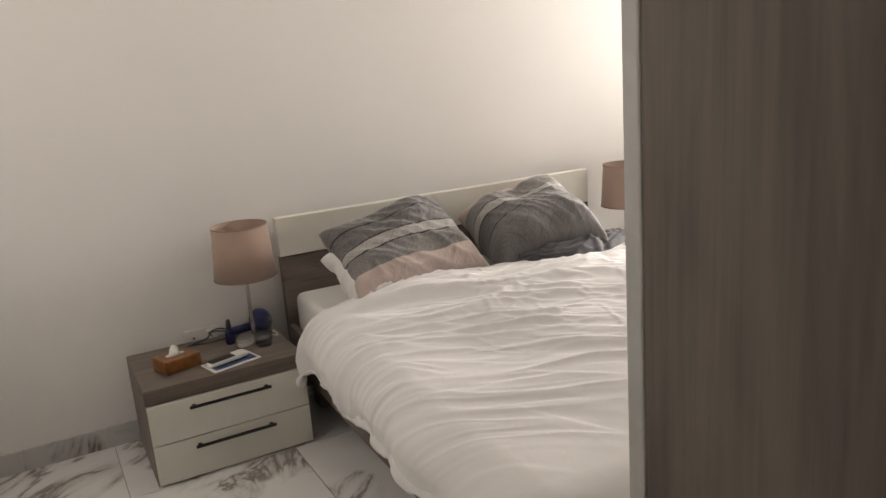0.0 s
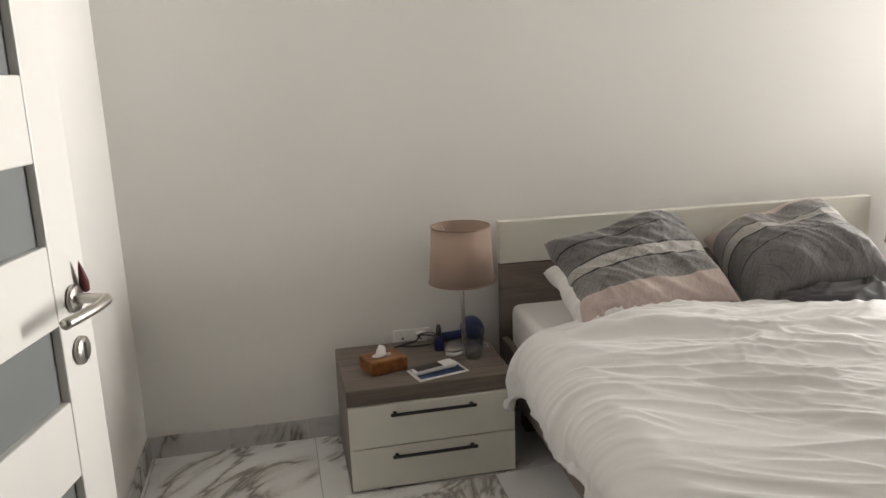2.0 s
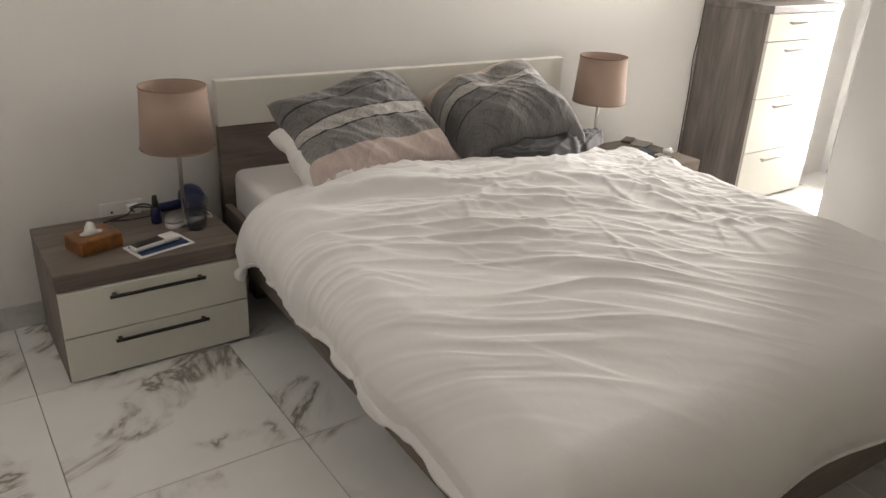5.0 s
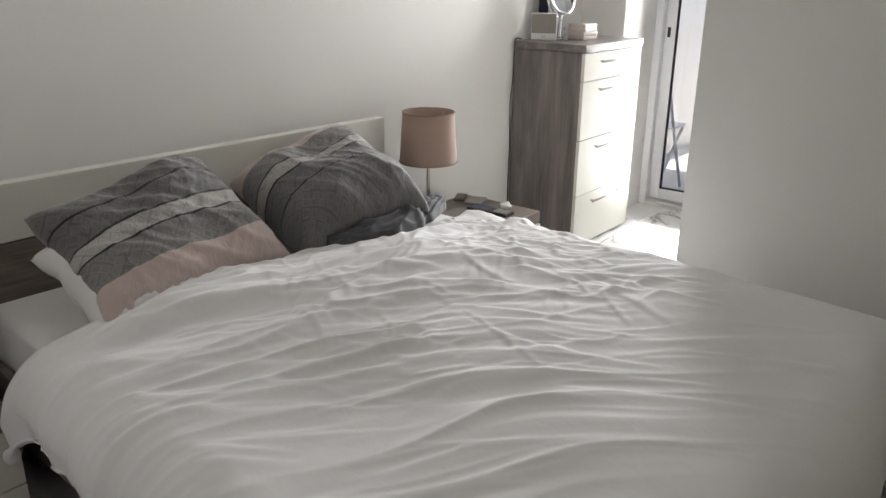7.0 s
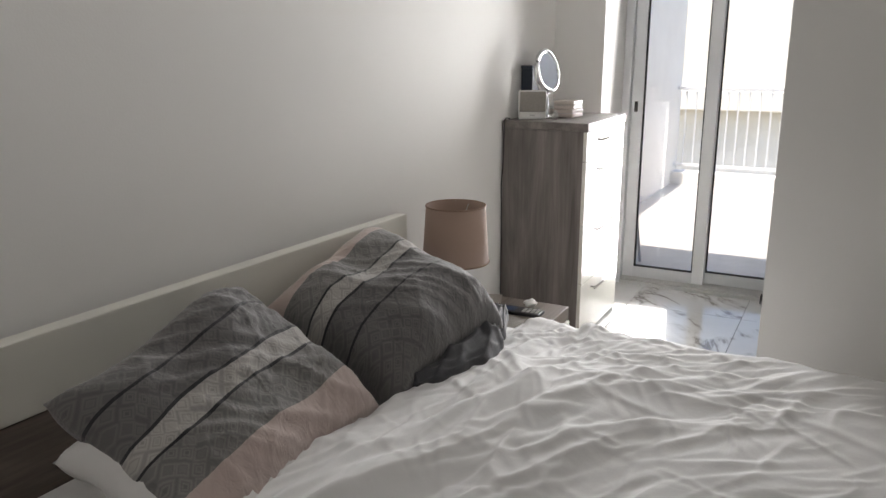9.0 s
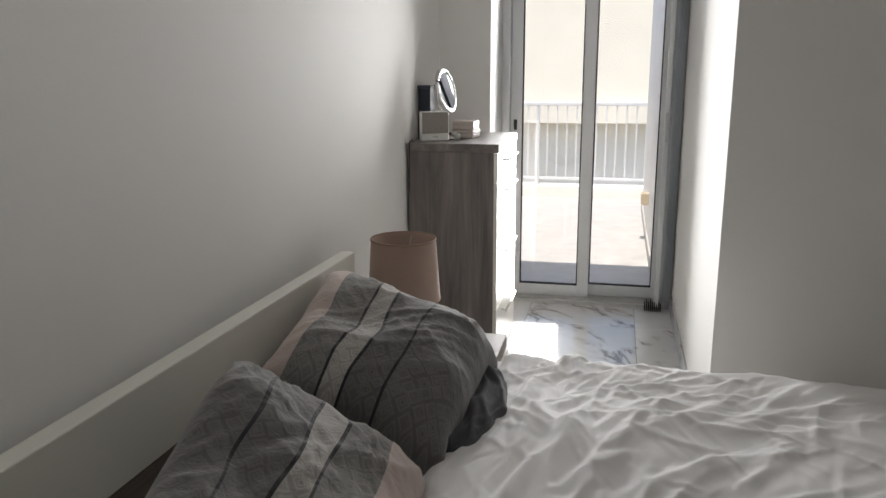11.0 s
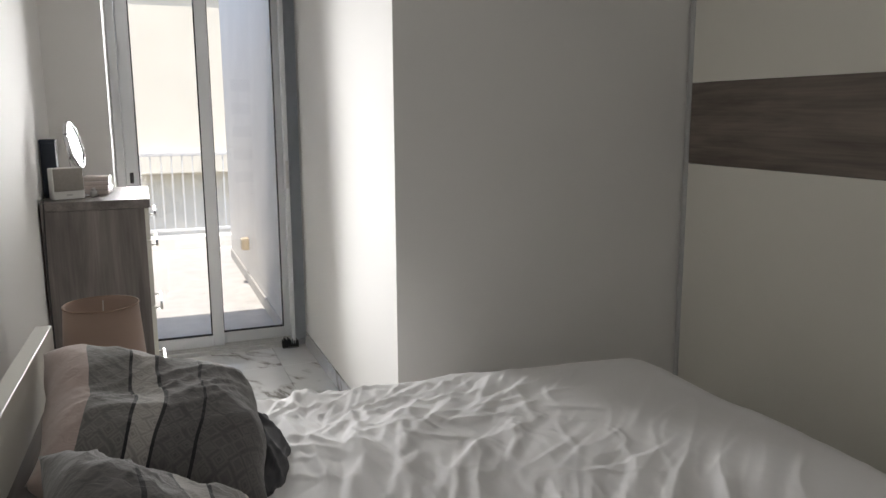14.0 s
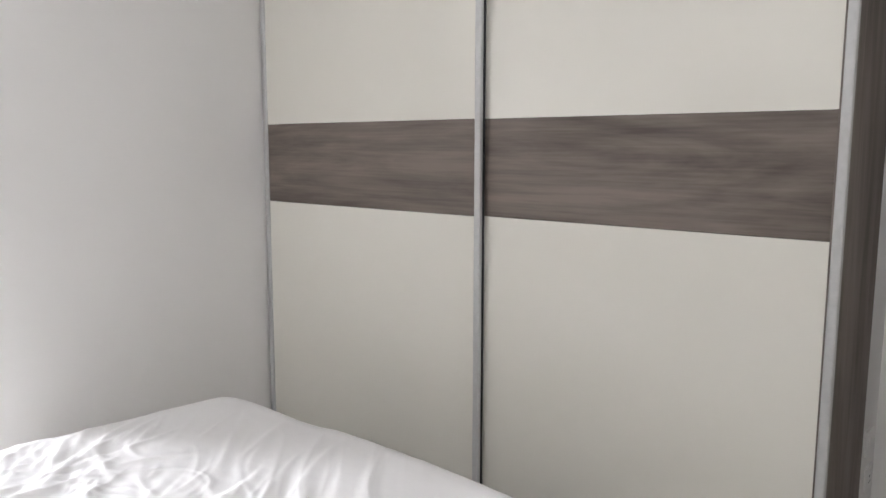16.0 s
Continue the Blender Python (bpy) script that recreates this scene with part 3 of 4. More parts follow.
def pillows():
    pillow("flat white pillow under the striped one", M_SHEET, [(-0.695, 0.42, 0.55), (-0.12, 0.46, 0.55), (-0.70, 0.75, 0.668), (-0.14, 0.90, 0.72)], 0.15, 2.0)
    pillow("pink and charcoal striped pillow leaning on the headboard", M_STRIPE, [(-0.675, 0.42, 0.555), (-0.06, 0.495, 0.56), (-0.69, 0.775, 0.768), (-0.115, 0.885, 0.815)], 0.175, 5.0, 0.13, 1.0, crease=0.010, sag=-0.022)
    pillow("charcoal striped pillow with a pink end propped on the bed", M_STRIPE, [(-0.03, 0.47, 0.55), (0.51, 0.46, 0.585), (0.02, 0.945, 0.70), (0.555, 0.965, 0.805)], 0.245, 11.0, 1.20, 0.20, crease=0.007, belly=0.55, sag=-0.002)
    # loose end of the charcoal cover, bunched in front of the pillow and running out to a tip
    bm = bmesh.new()
    n, k = 72, 40
    line = curve_points([(0.06, 0.50, 0), (0.20, 0.475, 0), (0.34, 0.485, 0), (0.48, 0.515, 0), (0.65, 0.535, 0)], n // 4)
    g = []
    for j, c in enumerate(line):
        a = j / (len(line) - 1)
        d = (line[min(j + 1, len(line) - 1)] - line[max(j - 1, 0)]).normalized()
        out = Vector((d.y, -d.x, 0))
        wide = (0.050 + 0.030 * math.sin(math.pi * min(1.0, a * 1.05))) * (1 - 0.55 * smooth(0.8, 1.0, a))
        high = 0.020 + 0.046 * math.sin(math.pi * min(1.0, 0.08 + 0.85 * a)) ** 0.8
        row = []
        for i in range(k + 1):
            th = math.pi * i / k
            q = c + out * (wide * math.cos(th) * (1 + 0.25 * noise.noise(Vector((a * 9, i * 0.02, 2)))))
            z = 0.556 + high * math.sin(th) ** 0.8
            rib = fold(Vector((a * 1.1, i / k * 0.5, 0)), 0.35, 3.0, 12.0, 4.0, 1.3) + 0.7 * fold(Vector((a * 1.1, i / k * 0.5, 0)), -0.5, 4.0, 16.0, 7.0, 1.3)
            z += (0.017 * rib + 0.012 * noise.noise(Vector((q.x * 13, q.y * 13, 1)))) * math.sin(th) ** 0.5
            row.append(bm.verts.new((q.x, q.y, z)))
        g.append(row)
    for j in range(len(g) - 1):
        for i in range(k):
            bm.faces.new((g[j][i], g[j][i + 1], g[j + 1][i + 1], g[j + 1][i]))
    bm.faces.new(g[0])
    bm.faces.new(g[-1])
    bmesh.ops.recalc_face_normals(bm, faces=bm.faces)
    ob = tagged(finish("throw", bm, M_GREYCLOTH, True), "crumpled charcoal cover bunched beside the pillow", "blanket")
    ob.matrix_world = BED


# ---- bedside cabinets, lamps, chest of drawers ----
def nightstand(m):
    n = thing("nightstand", "low oak bedside cabinet with two cream drawers", "nightstand", m, "bedside cabinets")
    w, d = 0.58, 0.43
    part("top", box(0, w, 0, d, 0.315, 0.37, 0.003), M_OAK_X, n, "thick dark oak top")
    part("side_panel", box(0.0, 0.02, 0.012, d, 0.0, 0.314, 0.001), M_OAK_Z, n)
    part("side_panel", box(w - 0.02, w, 0.012, d, 0.0, 0.314, 0.001), M_OAK_Z, n)
    part("back_panel", box(0.02, w - 0.02, d - 0.01, d, 0.0, 0.314), M_OAK_Z, n)
    part("bottom_panel", box(0.02, w - 0.02, 0.03, d - 0.01, 0.0, 0.02), M_OAK_X, n)
    for z0, z1 in ((0.008, 0.158), (0.162, 0.311)):
        dr = part("drawer", box(0.002, w - 0.002, -0.006, 0.012, z0, z1, 0.0015), M_CREAM, n, "glossy cream drawer front")
        bm = box(0.142, 0.438, -0.030, -0.022, z1 - 0.036, z1 - 0.025, 0.002)
        box(0.152, 0.164, -0.022, -0.006, z1 - 0.035, z1 - 0.026, 0, bm)
        box(0.416, 0.428, -0.022, -0.006, z1 - 0.035, z1 - 0.026, 0, bm)
        part("handle", bm, M_BLACK, dr, "thin black bar handle")
    return n


def table_lamp(m):
    a = thing("table_lamp", "slim steel table lamp with a taupe fabric shade", "lamp", m, "bedside lamps")
    part("base", lathe([(0.0, 0.0), (0.066, 0.0), (0.068, 0.006), (0.066, 0.014), (0.058, 0.018), (0.012, 0.021), (0.0, 0.022)], 40), M_NICKEL, a, "", True)
    part("stem", lathe([(0.0075, 0.02), (0.0075, 0.37)], 16), M_NICKEL, a, "thin satin steel stem", True)
    part("bulb_holder", lathe([(0.0, 0.30), (0.018, 0.30), (0.018, 0.355), (0.0, 0.356)], 20), M_WHITEPLASTIC, a, "", True)
    rb, rt, z0, z1 = 0.121, 0.107, 0.265, 0.47
    sh = part("shade", lathe([(rb, z0), (rt, z1), (rt - 0.003, z1), (rb - 0.003, z0), (rb, z0)], 56), M_SHADE, a, "tapered taupe linen shade", True)
    for r, z in ((rb, z0), (rt, z1)):
        pts = [(r * math.cos(2 * math.pi * k / 48), r * math.sin(2 * math.pi * k / 48), z) for k in range(49)]
        part("rim", tube(pts, 0.0028, 6), plain("shade_rim", (0.30, 0.20, 0.15), 0.8), sh, "", True)
    part("seam", box(-0.004, 0.004, -0.1185, -0.1145, z0 + 0.004, z0 + 0.02), M_SHADE, sh)
    bm = bmesh.new()
    for k in range(3):
        c, s = math.cos(k * 2.094), math.sin(k * 2.094)
        tube([(0.01 * c, 0.01 * s, 0.352), ((rt - 0.004) * c, (rt - 0.004) * s, z1 - 0.012)], 0.0018, 5, bm)
    part("shade_ring", bm, M_NICKEL, a)
    return a


def chest_of_drawers():
    c = thing("chest_of_drawers", "tall oak chest with four glossy cream drawers", "chest of drawers", pose(3.925, 2.656, 0))
    w, d = 0.62, 0.415
    part("top", box(-0.006, w + 0.006, -0.006, d, 1.018, 1.056, 0.003), M_OAK_SHEEN_X, c, "oak top with a grey sheen put into its colour")
    part("side_panel", box(0, 0.022, 0.018, d, 0, 1.017, 0.001), M_OAK_SHEEN_Z, c, "oak side panel with a grey sheen put into its colour")
    part("side_panel", box(w - 0.022, w, 0.018, d, 0, 1.017, 0.001), M_OAK_SHEEN_Z, c, "oak side panel with a grey sheen put into its colour")
    part("back_panel", box(0.022, w - 0.022, d - 0.01, d, 0, 1.017), M_OAK_SHEEN_Z, c)
    part("plinth", box(0.022, w - 0.022, 0.04, 0.06, 0, 0.03), M_OAK_SHEEN_X, c)
    for z0, z1 in ((0.012, 0.288), (0.292, 0.582), (0.586, 0.876), (0.880, 1.014)):
        dr = part("drawer", box(0.001, w - 0.001, 0.0, 0.018, z0, z1, 0.0015), M_CREAM, c, "glossy cream drawer front")
        zz = z1 - 0.045
        bm = tube([(0.14, -0.026, zz), (w - 0.14, -0.026, zz)], 0.0055, 10)
        for x in (0.165, w - 0.165):
            tube([(x, -0.026, zz), (x, 0.0, zz)], 0.0045, 8, bm)
        part("handle", bm, M_NICKEL, dr, "satin steel bar handle", True)


# ---- the two panelled doors ----
def panelled_door(name, label, m):
    d = thing(name, label, "door", m, "panelled doors")
    w, h, t = 0.82, 2.05, 0.042
    st = 0.115
    for y in (0.0, w - st):
        part("stile", box(0, t, y, y + st, 0, h, 0.003), M_DOORPAINT, d)
    g, r = 0.138, 0.142
    z = 0.277
    zs = []
    while z + g < h - 0.1:
        zs.append((z, z + g))
        z += g + r
    prev = 0.0
    for a, b in zs:
        part("rail", box(0.001, t - 0.001, st, w - st, prev, a, 0.003), M_DOORPAINT, d)
        part("pane", box(0.016, t - 0.016, st, w - st, a, b), M_DOORGLASS, d, "grey frosted glass strip")
        prev = b
    part("rail", box(0.001, t - 0.001, st, w - st, prev, h, 0.003), M_DOORPAINT, d)
    hy = w - 0.060
    rot = Matrix.Rotation(radians(90), 4, "Y")
    lever = part("lever_handle", lathe([(0.0, 0.0), (0.026, 0.0), (0.026, 0.007), (0.022, 0.010), (0.0, 0.010)], 28, m=Matrix.Translation((t, hy, 1.009)) @ rot), M_NICKEL, d, "satin steel lever handle", True)
    part("lever", tube(curve_points([(t + 0.005, hy, 1.009), (t + 0.045, hy, 1.009), (t + 0.066, hy - 0.012, 1.009), (t + 0.066, hy - 0.06, 1.007), (t + 0.052, hy - 0.135, 1.004)], 8), 0.0095, 12), M_NICKEL, lever, "", True)
    key = part("keyhole_plate", lathe([(0.0, 0.0), (0.026, 0.0), (0.026, 0.007), (0.022, 0.010), (0.0, 0.010)], 28, m=Matrix.Translation((t, hy, 0.913)) @ rot), M_NICKEL, d, "", True)
    part("keyhole", box(t + 0.0095, t + 0.0112, hy - 0.004, hy + 0.004, 0.896, 0.928, 0.001), M_BLACK, key)
    bm = lathe([(0.0, 0.0), (0.007, 0.004), (0.009, 0.02), (0.005, 0.045), (0.0, 0.065)], 10, m=Matrix.Translation((t + 0.012, hy + 0.03, 1.012)) @ pose(0, 0, 0, 12, 0, 0))
    part("ribbon", bm, plain("dark_red_satin", (0.09, 0.008, 0.01), 0.6), lever, "dark red tassel behind the handle", True)
    for z in (0.25, 1.0, 1.8):
        part("hinge", lathe([(0.007, z), (0.007, z + 0.09)], 12, m=Matrix.Translation((-0.006, -0.004, 0))), M_NICKEL, d, "", True)


# ---- outside: terrace, railing, building opposite ----
def outside():
    structure("terrace_floor", box(5.2, 9.5, 1.2, 3.8, -0.2, -0.04), M_MARBLE_OUT, "sunlit pale terrace floor", "terrace")
    structure("terrace_wall", box(5.2, 8.45, 1.0, 1.87, -0.2, 3.2), M_STUCCO, "pale rendered terrace wall", "wall")
    structure("terrace_wall_far", box(5.2, 9.4, 3.33, 3.55, -0.2, 2.6), M_STUCCO, "pale rendered terrace wall", "wall")
    structure("terrace_kerb", box(9.12, 9.35, 0.4, 3.33, -0.2, 0.09, 0.006), M_STUCCO, "low terrace kerb under the railing", "kerb")
    structure("terrace_skirting", box(5.2, 8.44, 1.87, 1.882, -0.04, 0.05), M_MARBLE_OUT, "tiled skirting along the terrace wall", "skirting")
    rail = thing("railing", "white metal terrace railing with upright bars", "railing", pose(9.2, 0.4, 0.09))
    paint = plain("railing_paint", (0.72, 0.73, 0.74), 0.45)
    part("top_rail", box(-0.025, 0.025, 0, 2.92, 0.88, 0.92, 0.006), paint, rail)
    part("lower_rail", box(-0.015, 0.015, 0, 2.92, 0.06, 0.09, 0.004), paint, rail)
    k = 0
    y = 0.05
    while y < 2.9:
        if k % 12 == 0:
            part("post", box(-0.02, 0.02, y - 0.02, y + 0.02, 0, 0.88, 0.003), paint, rail)
        else:
            part("bar", box(-0.007, 0.007, y - 0.007, y + 0.007, 0.09, 0.88), paint, rail)
        y += 0.107
        k += 1
    sock = thing("outdoor_socket", "beige outdoor socket box on the terrace wall", "socket", pose(7.05, 1.87, 0.32))
    part("body", box(-0.05, 0.05, 0.0, 0.05, -0.05, 0.05, 0.006), plain("beige_plastic", (0.5, 0.42, 0.3), 0.5), sock)
    part("lid", box(-0.046, 0.046, 0.05, 0.062, -0.046, 0.046, 0.004), plain("beige_lid", (0.55, 0.47, 0.35), 0.5), sock)
    ground = bmesh.new()
    bmesh.ops.create_grid(ground, x_segments=2, y_segments=2, size=3000, matrix=Matrix.Translation((0, 0, -7)))
    structure("ground", ground, plain("dry_ground", (0.40, 0.36, 0.28), 0.95, vary=0.2, scale=0.2), "dry pale ground below the terrace", "ground")
    facade = thing("building", "cream rendered building across from the terrace", "building", pose(24.0, 2.0, -7.0))
    cream = plain("cream_render", (0.70, 0.665, 0.585), 0.95, vary=0.06, scale=0.6, bumps=0.2, bscale=20)
    pale = plain("pale_render", (0.66, 0.645, 0.60), 0.95, vary=0.06, scale=0.8, bumps=0.2, bscale=20)
    part("wall", box(0.0, 9.0, -32, 32, 6.75, 11.75), cream, facade, "plain cream upper wall")
    part("lower_wall", box(0.25, 9.0, -32, 32, 0.0, 6.75), pale, facade, "paler lower wall")
    part("ledge", box(-0.45, 0.25, -32, 32, 6.75, 7.30, 0.03), cream, facade, "projecting cream ledge")
    part("roof_coping", box(-0.12, 9.1, -32.1, 32.1, 11.75, 11.95, 0.02), pale, facade, "pale stone coping")


# ---- small things on the cabinets ----
M_AMBER = plain("amber_card", (0.24, 0.088, 0.02), 0.3, vary=0.55, scale=30)
M_TISSUE = plain("tissue_paper", (0.82, 0.81, 0.78), 0.9, vary=0.03)
M_PAPER = plain("white_paper", (0.78, 0.77, 0.75), 0.6, vary=0.02)
M_NAVY = plain("navy_print", (0.02, 0.05, 0.13), 0.35, vary=0.5, scale=25)
M_BLUEGLASS = plain("cobalt_glass", (0.012, 0.014, 0.07), 0.12)
M_BLUEPLASTIC = plain("navy_plastic", (0.015, 0.025, 0.10), 0.35)
M_SILVER = plain("silver_plastic", (0.55, 0.54, 0.52), 0.35, 0.3, vary=0.04)
M_GREIGE = plain("greige_fabric", (0.30, 0.275, 0.25), 0.85, vary=0.08, scale=80, bumps=0.3, bscale=600)
M_BLUSH = plain("blush_leatherette", (0.60, 0.52, 0.47), 0.5, vary=0.05)
M_MIRROR, _n, _l, _b = shader("mirror_silver", 0.02, 1.0)
_b.inputs["Base Color"].default_value = (0.92, 0.93, 0.93, 1)


def thin_clear(name, tint, blend):
    """Thin clear wall: light passes straight, with a gloss that grows at glancing angles."""
    m, n, l, b = shader(name)
    t, g, f, x = n.new("ShaderNodeBsdfTransparent"), n.new("ShaderNodeBsdfGlossy"), n.new("ShaderNodeLayerWeight"), n.new("ShaderNodeMixShader")
    t.inputs["Color"].default_value = (*tint, 1)
    g.inputs["Roughness"].default_value, f.inputs["Blend"].default_value = 0.03, blend
    p = n.new("ShaderNodeMath")
    p.operation, p.inputs[1].default_value = "POWER", 3.0
    l.new(f.outputs["Facing"], p.inputs[0])
    l.new(p.outputs[0], x.inputs[0])
    l.new(t.outputs[0], x.inputs[1])
    l.new(g.outputs[0], x.inputs[2])
    l.new(x.outputs[0], n["Material Output"].inputs["Surface"])
    return m


M_LIQUID = thin_clear("water", (0.93, 0.95, 0.96), 0.2)
M_TUMBLER = thin_clear("thin_glass", (0.95, 0.965, 0.97), 0.45)


def tissue_box():
    t = thing("tissue_box", "amber patterned tissue box with a tissue showing", "tissue box", pose(0.697, 2.785, 0.37, 0, 0, 17))
    bm = box(-0.07, 0.07, -0.055, 0.055, 0, 0.05, 0.006, segs=3)
    part("carton", bm, M_AMBER, t)
    part("slot", lathe([(0.0, 0.0), (0.028, 0.0), (0.028, 0.0012), (0.0, 0.0012)], 24, m=Matrix.Translation((-0.005, 0, 0.0515)) @ Matrix.Diagonal((1.3, 0.7, 1, 1))), M_TISSUE, t)
    bm = bmesh.new()
    prof = [(0.022, 0.0), (0.017, 0.012), (0.013, 0.022), (0.010, 0.030), (0.003, 0.036)]
    lathe(prof, 18, bm, Matrix.Translation((-0.006, 0, 0.0525)))
    for vtx in bm.verts:
        k = noise.noise(vtx.co * 60)
        vtx.co += Vector((k * 0.010, noise.noise(vtx.co * 55 + Vector((5, 0, 0))) * 0.010, k * 0.006))
    part("tissue", bm, M_TISSUE, t, "white tissue pulled up", True)


def leaflet():
    m = pose(0.875, 2.700, 0.37, 0, 0, 14)
    p = thing("leaflet", "blue printed leaflet with a white border", "leaflet", m)
    part("sheet", box(-0.095, 0.095, -0.056, 0.056, 0, 0.004, 0.0008), M_PAPER, p)
    part("print", box(-0.084, 0.084, -0.045, 0.045, 0.004, 0.0046), M_NAVY, p, "dark blue printed field")
    r = thing("thermometer", "white handheld thermometer with a dark display", "thermometer", m @ pose(-0.012, 0.006, 0.0048, 0, 0, 4))
    bm = box(-0.078, 0.03, -0.021, 0.021, 0, 0.018, 0.008, segs=3)
    box(0.022, 0.082, -0.026, 0.026, 0.001, 0.022, 0.010, bm, 3)
    part("body", bm, M_WHITEPLASTIC, r)
    part("display", box(-0.074, 0.028, -0.0185, 0.0185, 0.0175, 0.0195, 0.0008), M_BLACK, r, "dark glossy display")


def bottle():
    b = thing("bottle", "small cobalt blue spray bottle", "bottle", pose(0.925, 2.905, 0.37))
    part("body", lathe([(0.0, 0.0), (0.0165, 0.0), (0.018, 0.004), (0.018, 0.045), (0.014, 0.055), (0.010, 0.060), (0.0, 0.0605)], 28), M_BLUEGLASS, b, "", True)
    part("cap", lathe([(0.0, 0.060), (0.0115, 0.060), (0.0105, 0.075), (0.0075, 0.100), (0.0, 0.1005)], 24), M_BLACK, b, "black tapered nozzle cap", True)


def tumbler():
    g = thing("tumbler", "clear glass tumbler half full of water", "glass", pose(1.030, 2.795, 0.37))
    part("glass", lathe([(0.0, 0.0), (0.030, 0.0), (0.033, 0.004), (0.041, 0.105), (0.0395, 0.105), (0.0315, 0.008), (0.0, 0.008)], 36), M_TUMBLER, g, "", True)
    part("water", lathe([(0.0, 0.0085), (0.0312, 0.0085), (0.0335, 0.040), (0.0, 0.040)], 36), M_LIQUID, g, "", True)


def gadget():
    """A rolled-up blue hand-held thing behind the lamp's foot."""
    h = thing("hair_dryer", "navy blue travel hair dryer behind the lamp", "hair dryer", pose(1.045, 2.985, 0.37))
    m = Matrix.Translation((0.03, 0, 0.045)) @ Matrix.Rotation(radians(90), 4, "X")
    part("barrel", lathe([(0.0, -0.045), (0.034, -0.045), (0.043, -0.025), (0.045, 0.0), (0.040, 0.035), (0.030, 0.055), (0.0, 0.056)], 28, m=m), M_BLUEPLASTIC, h, "", True)
    part("grip", tube(curve_points([(0.01, 0, 0.03), (-0.04, 0.0, 0.024), (-0.095, 0.004, 0.020)], 6), 0.017, 14), M_BLUEPLASTIC, h, "", True)
    part("cord", tube(curve_points([(-0.095, 0.004, 0.020), (-0.14, 0.0, 0.035), (-0.17, 0.02, 0.03), (-0.19, 0.03, 0.006), (-0.24, 0.0, 0.004), (-0.20, -0.02, 0.004)], 8), 0.003, 6), M_BLACK, h, "thin black cord", True)


def jar():
    j = thing("jar", "round silver tin beside the lamp foot", "tin", pose(0.968, 2.845, 0.37))
    part("body", lathe([(0.0, 0.0), (0.030, 0.0), (0.031, 0.003), (0.031, 0.018), (0.0, 0.0182)], 32), M_SILVER, j, "", True)
    part("lid", lathe([(0.0, 0.0185), (0.032, 0.0185), (0.032, 0.027), (0.029, 0.029), (0.0, 0.0292)], 32), M_NICKEL, j, "", True)


def wall_socket(name, label, m, double=True):
    """A plate with square-pin outlets; local x runs along the wall, local y out of it."""
    s = thing(name, label, "socket", m)
    w = 0.145 if double else 0.086
    part("plate", box(-w / 2, w / 2, 0.0, 0.009, -0.043, 0.043, 0.002), M_WHITEPLASTIC, s)
    for cx in ((-0.036, 0.036) if double else (0.0,)):
        bm = box(cx - 0.004, cx + 0.004, 0.0085, 0.0096, 0.004, 0.012)
        box(cx - 0.015, cx - 0.008, 0.0085, 0.0096, -0.014, -0.010, 0, bm)
        box(cx + 0.008, cx + 0.015, 0.0085, 0.0096, -0.014, -0.010, 0, bm)
        part("pin_holes", bm, M_BLACK, s)
        part("rocker", box(cx - 0.006, cx + 0.006, 0.009, 0.012, 0.020, 0.034, 0.001), M_WHITEPLASTIC, s)
    return s


def charger():
    c = thing("charger", "black plug and charging cable at the wall socket", "charger", pose(0.885, 3.071, 0.365))
    part("plug", box(-0.02, 0.02, -0.045, -0.001, -0.01, 0.03, 0.004), M_WHITEPLASTIC, c, "white plug")
    part("cable", tube(curve_points([(-0.005, -0.045, 0.012), (-0.02, -0.07, 0.04), (0.03, -0.09, 0.05), (0.06, -0.12, 0.022), (-0.03, -0.11, 0.010), (-0.10, -0.09, 0.010), (-0.06, -0.075, 0.012), (-0.12, -0.10, 0.010)], 8), 0.0028, 6), M_BLACK, c, "black cable in loose loops", True)


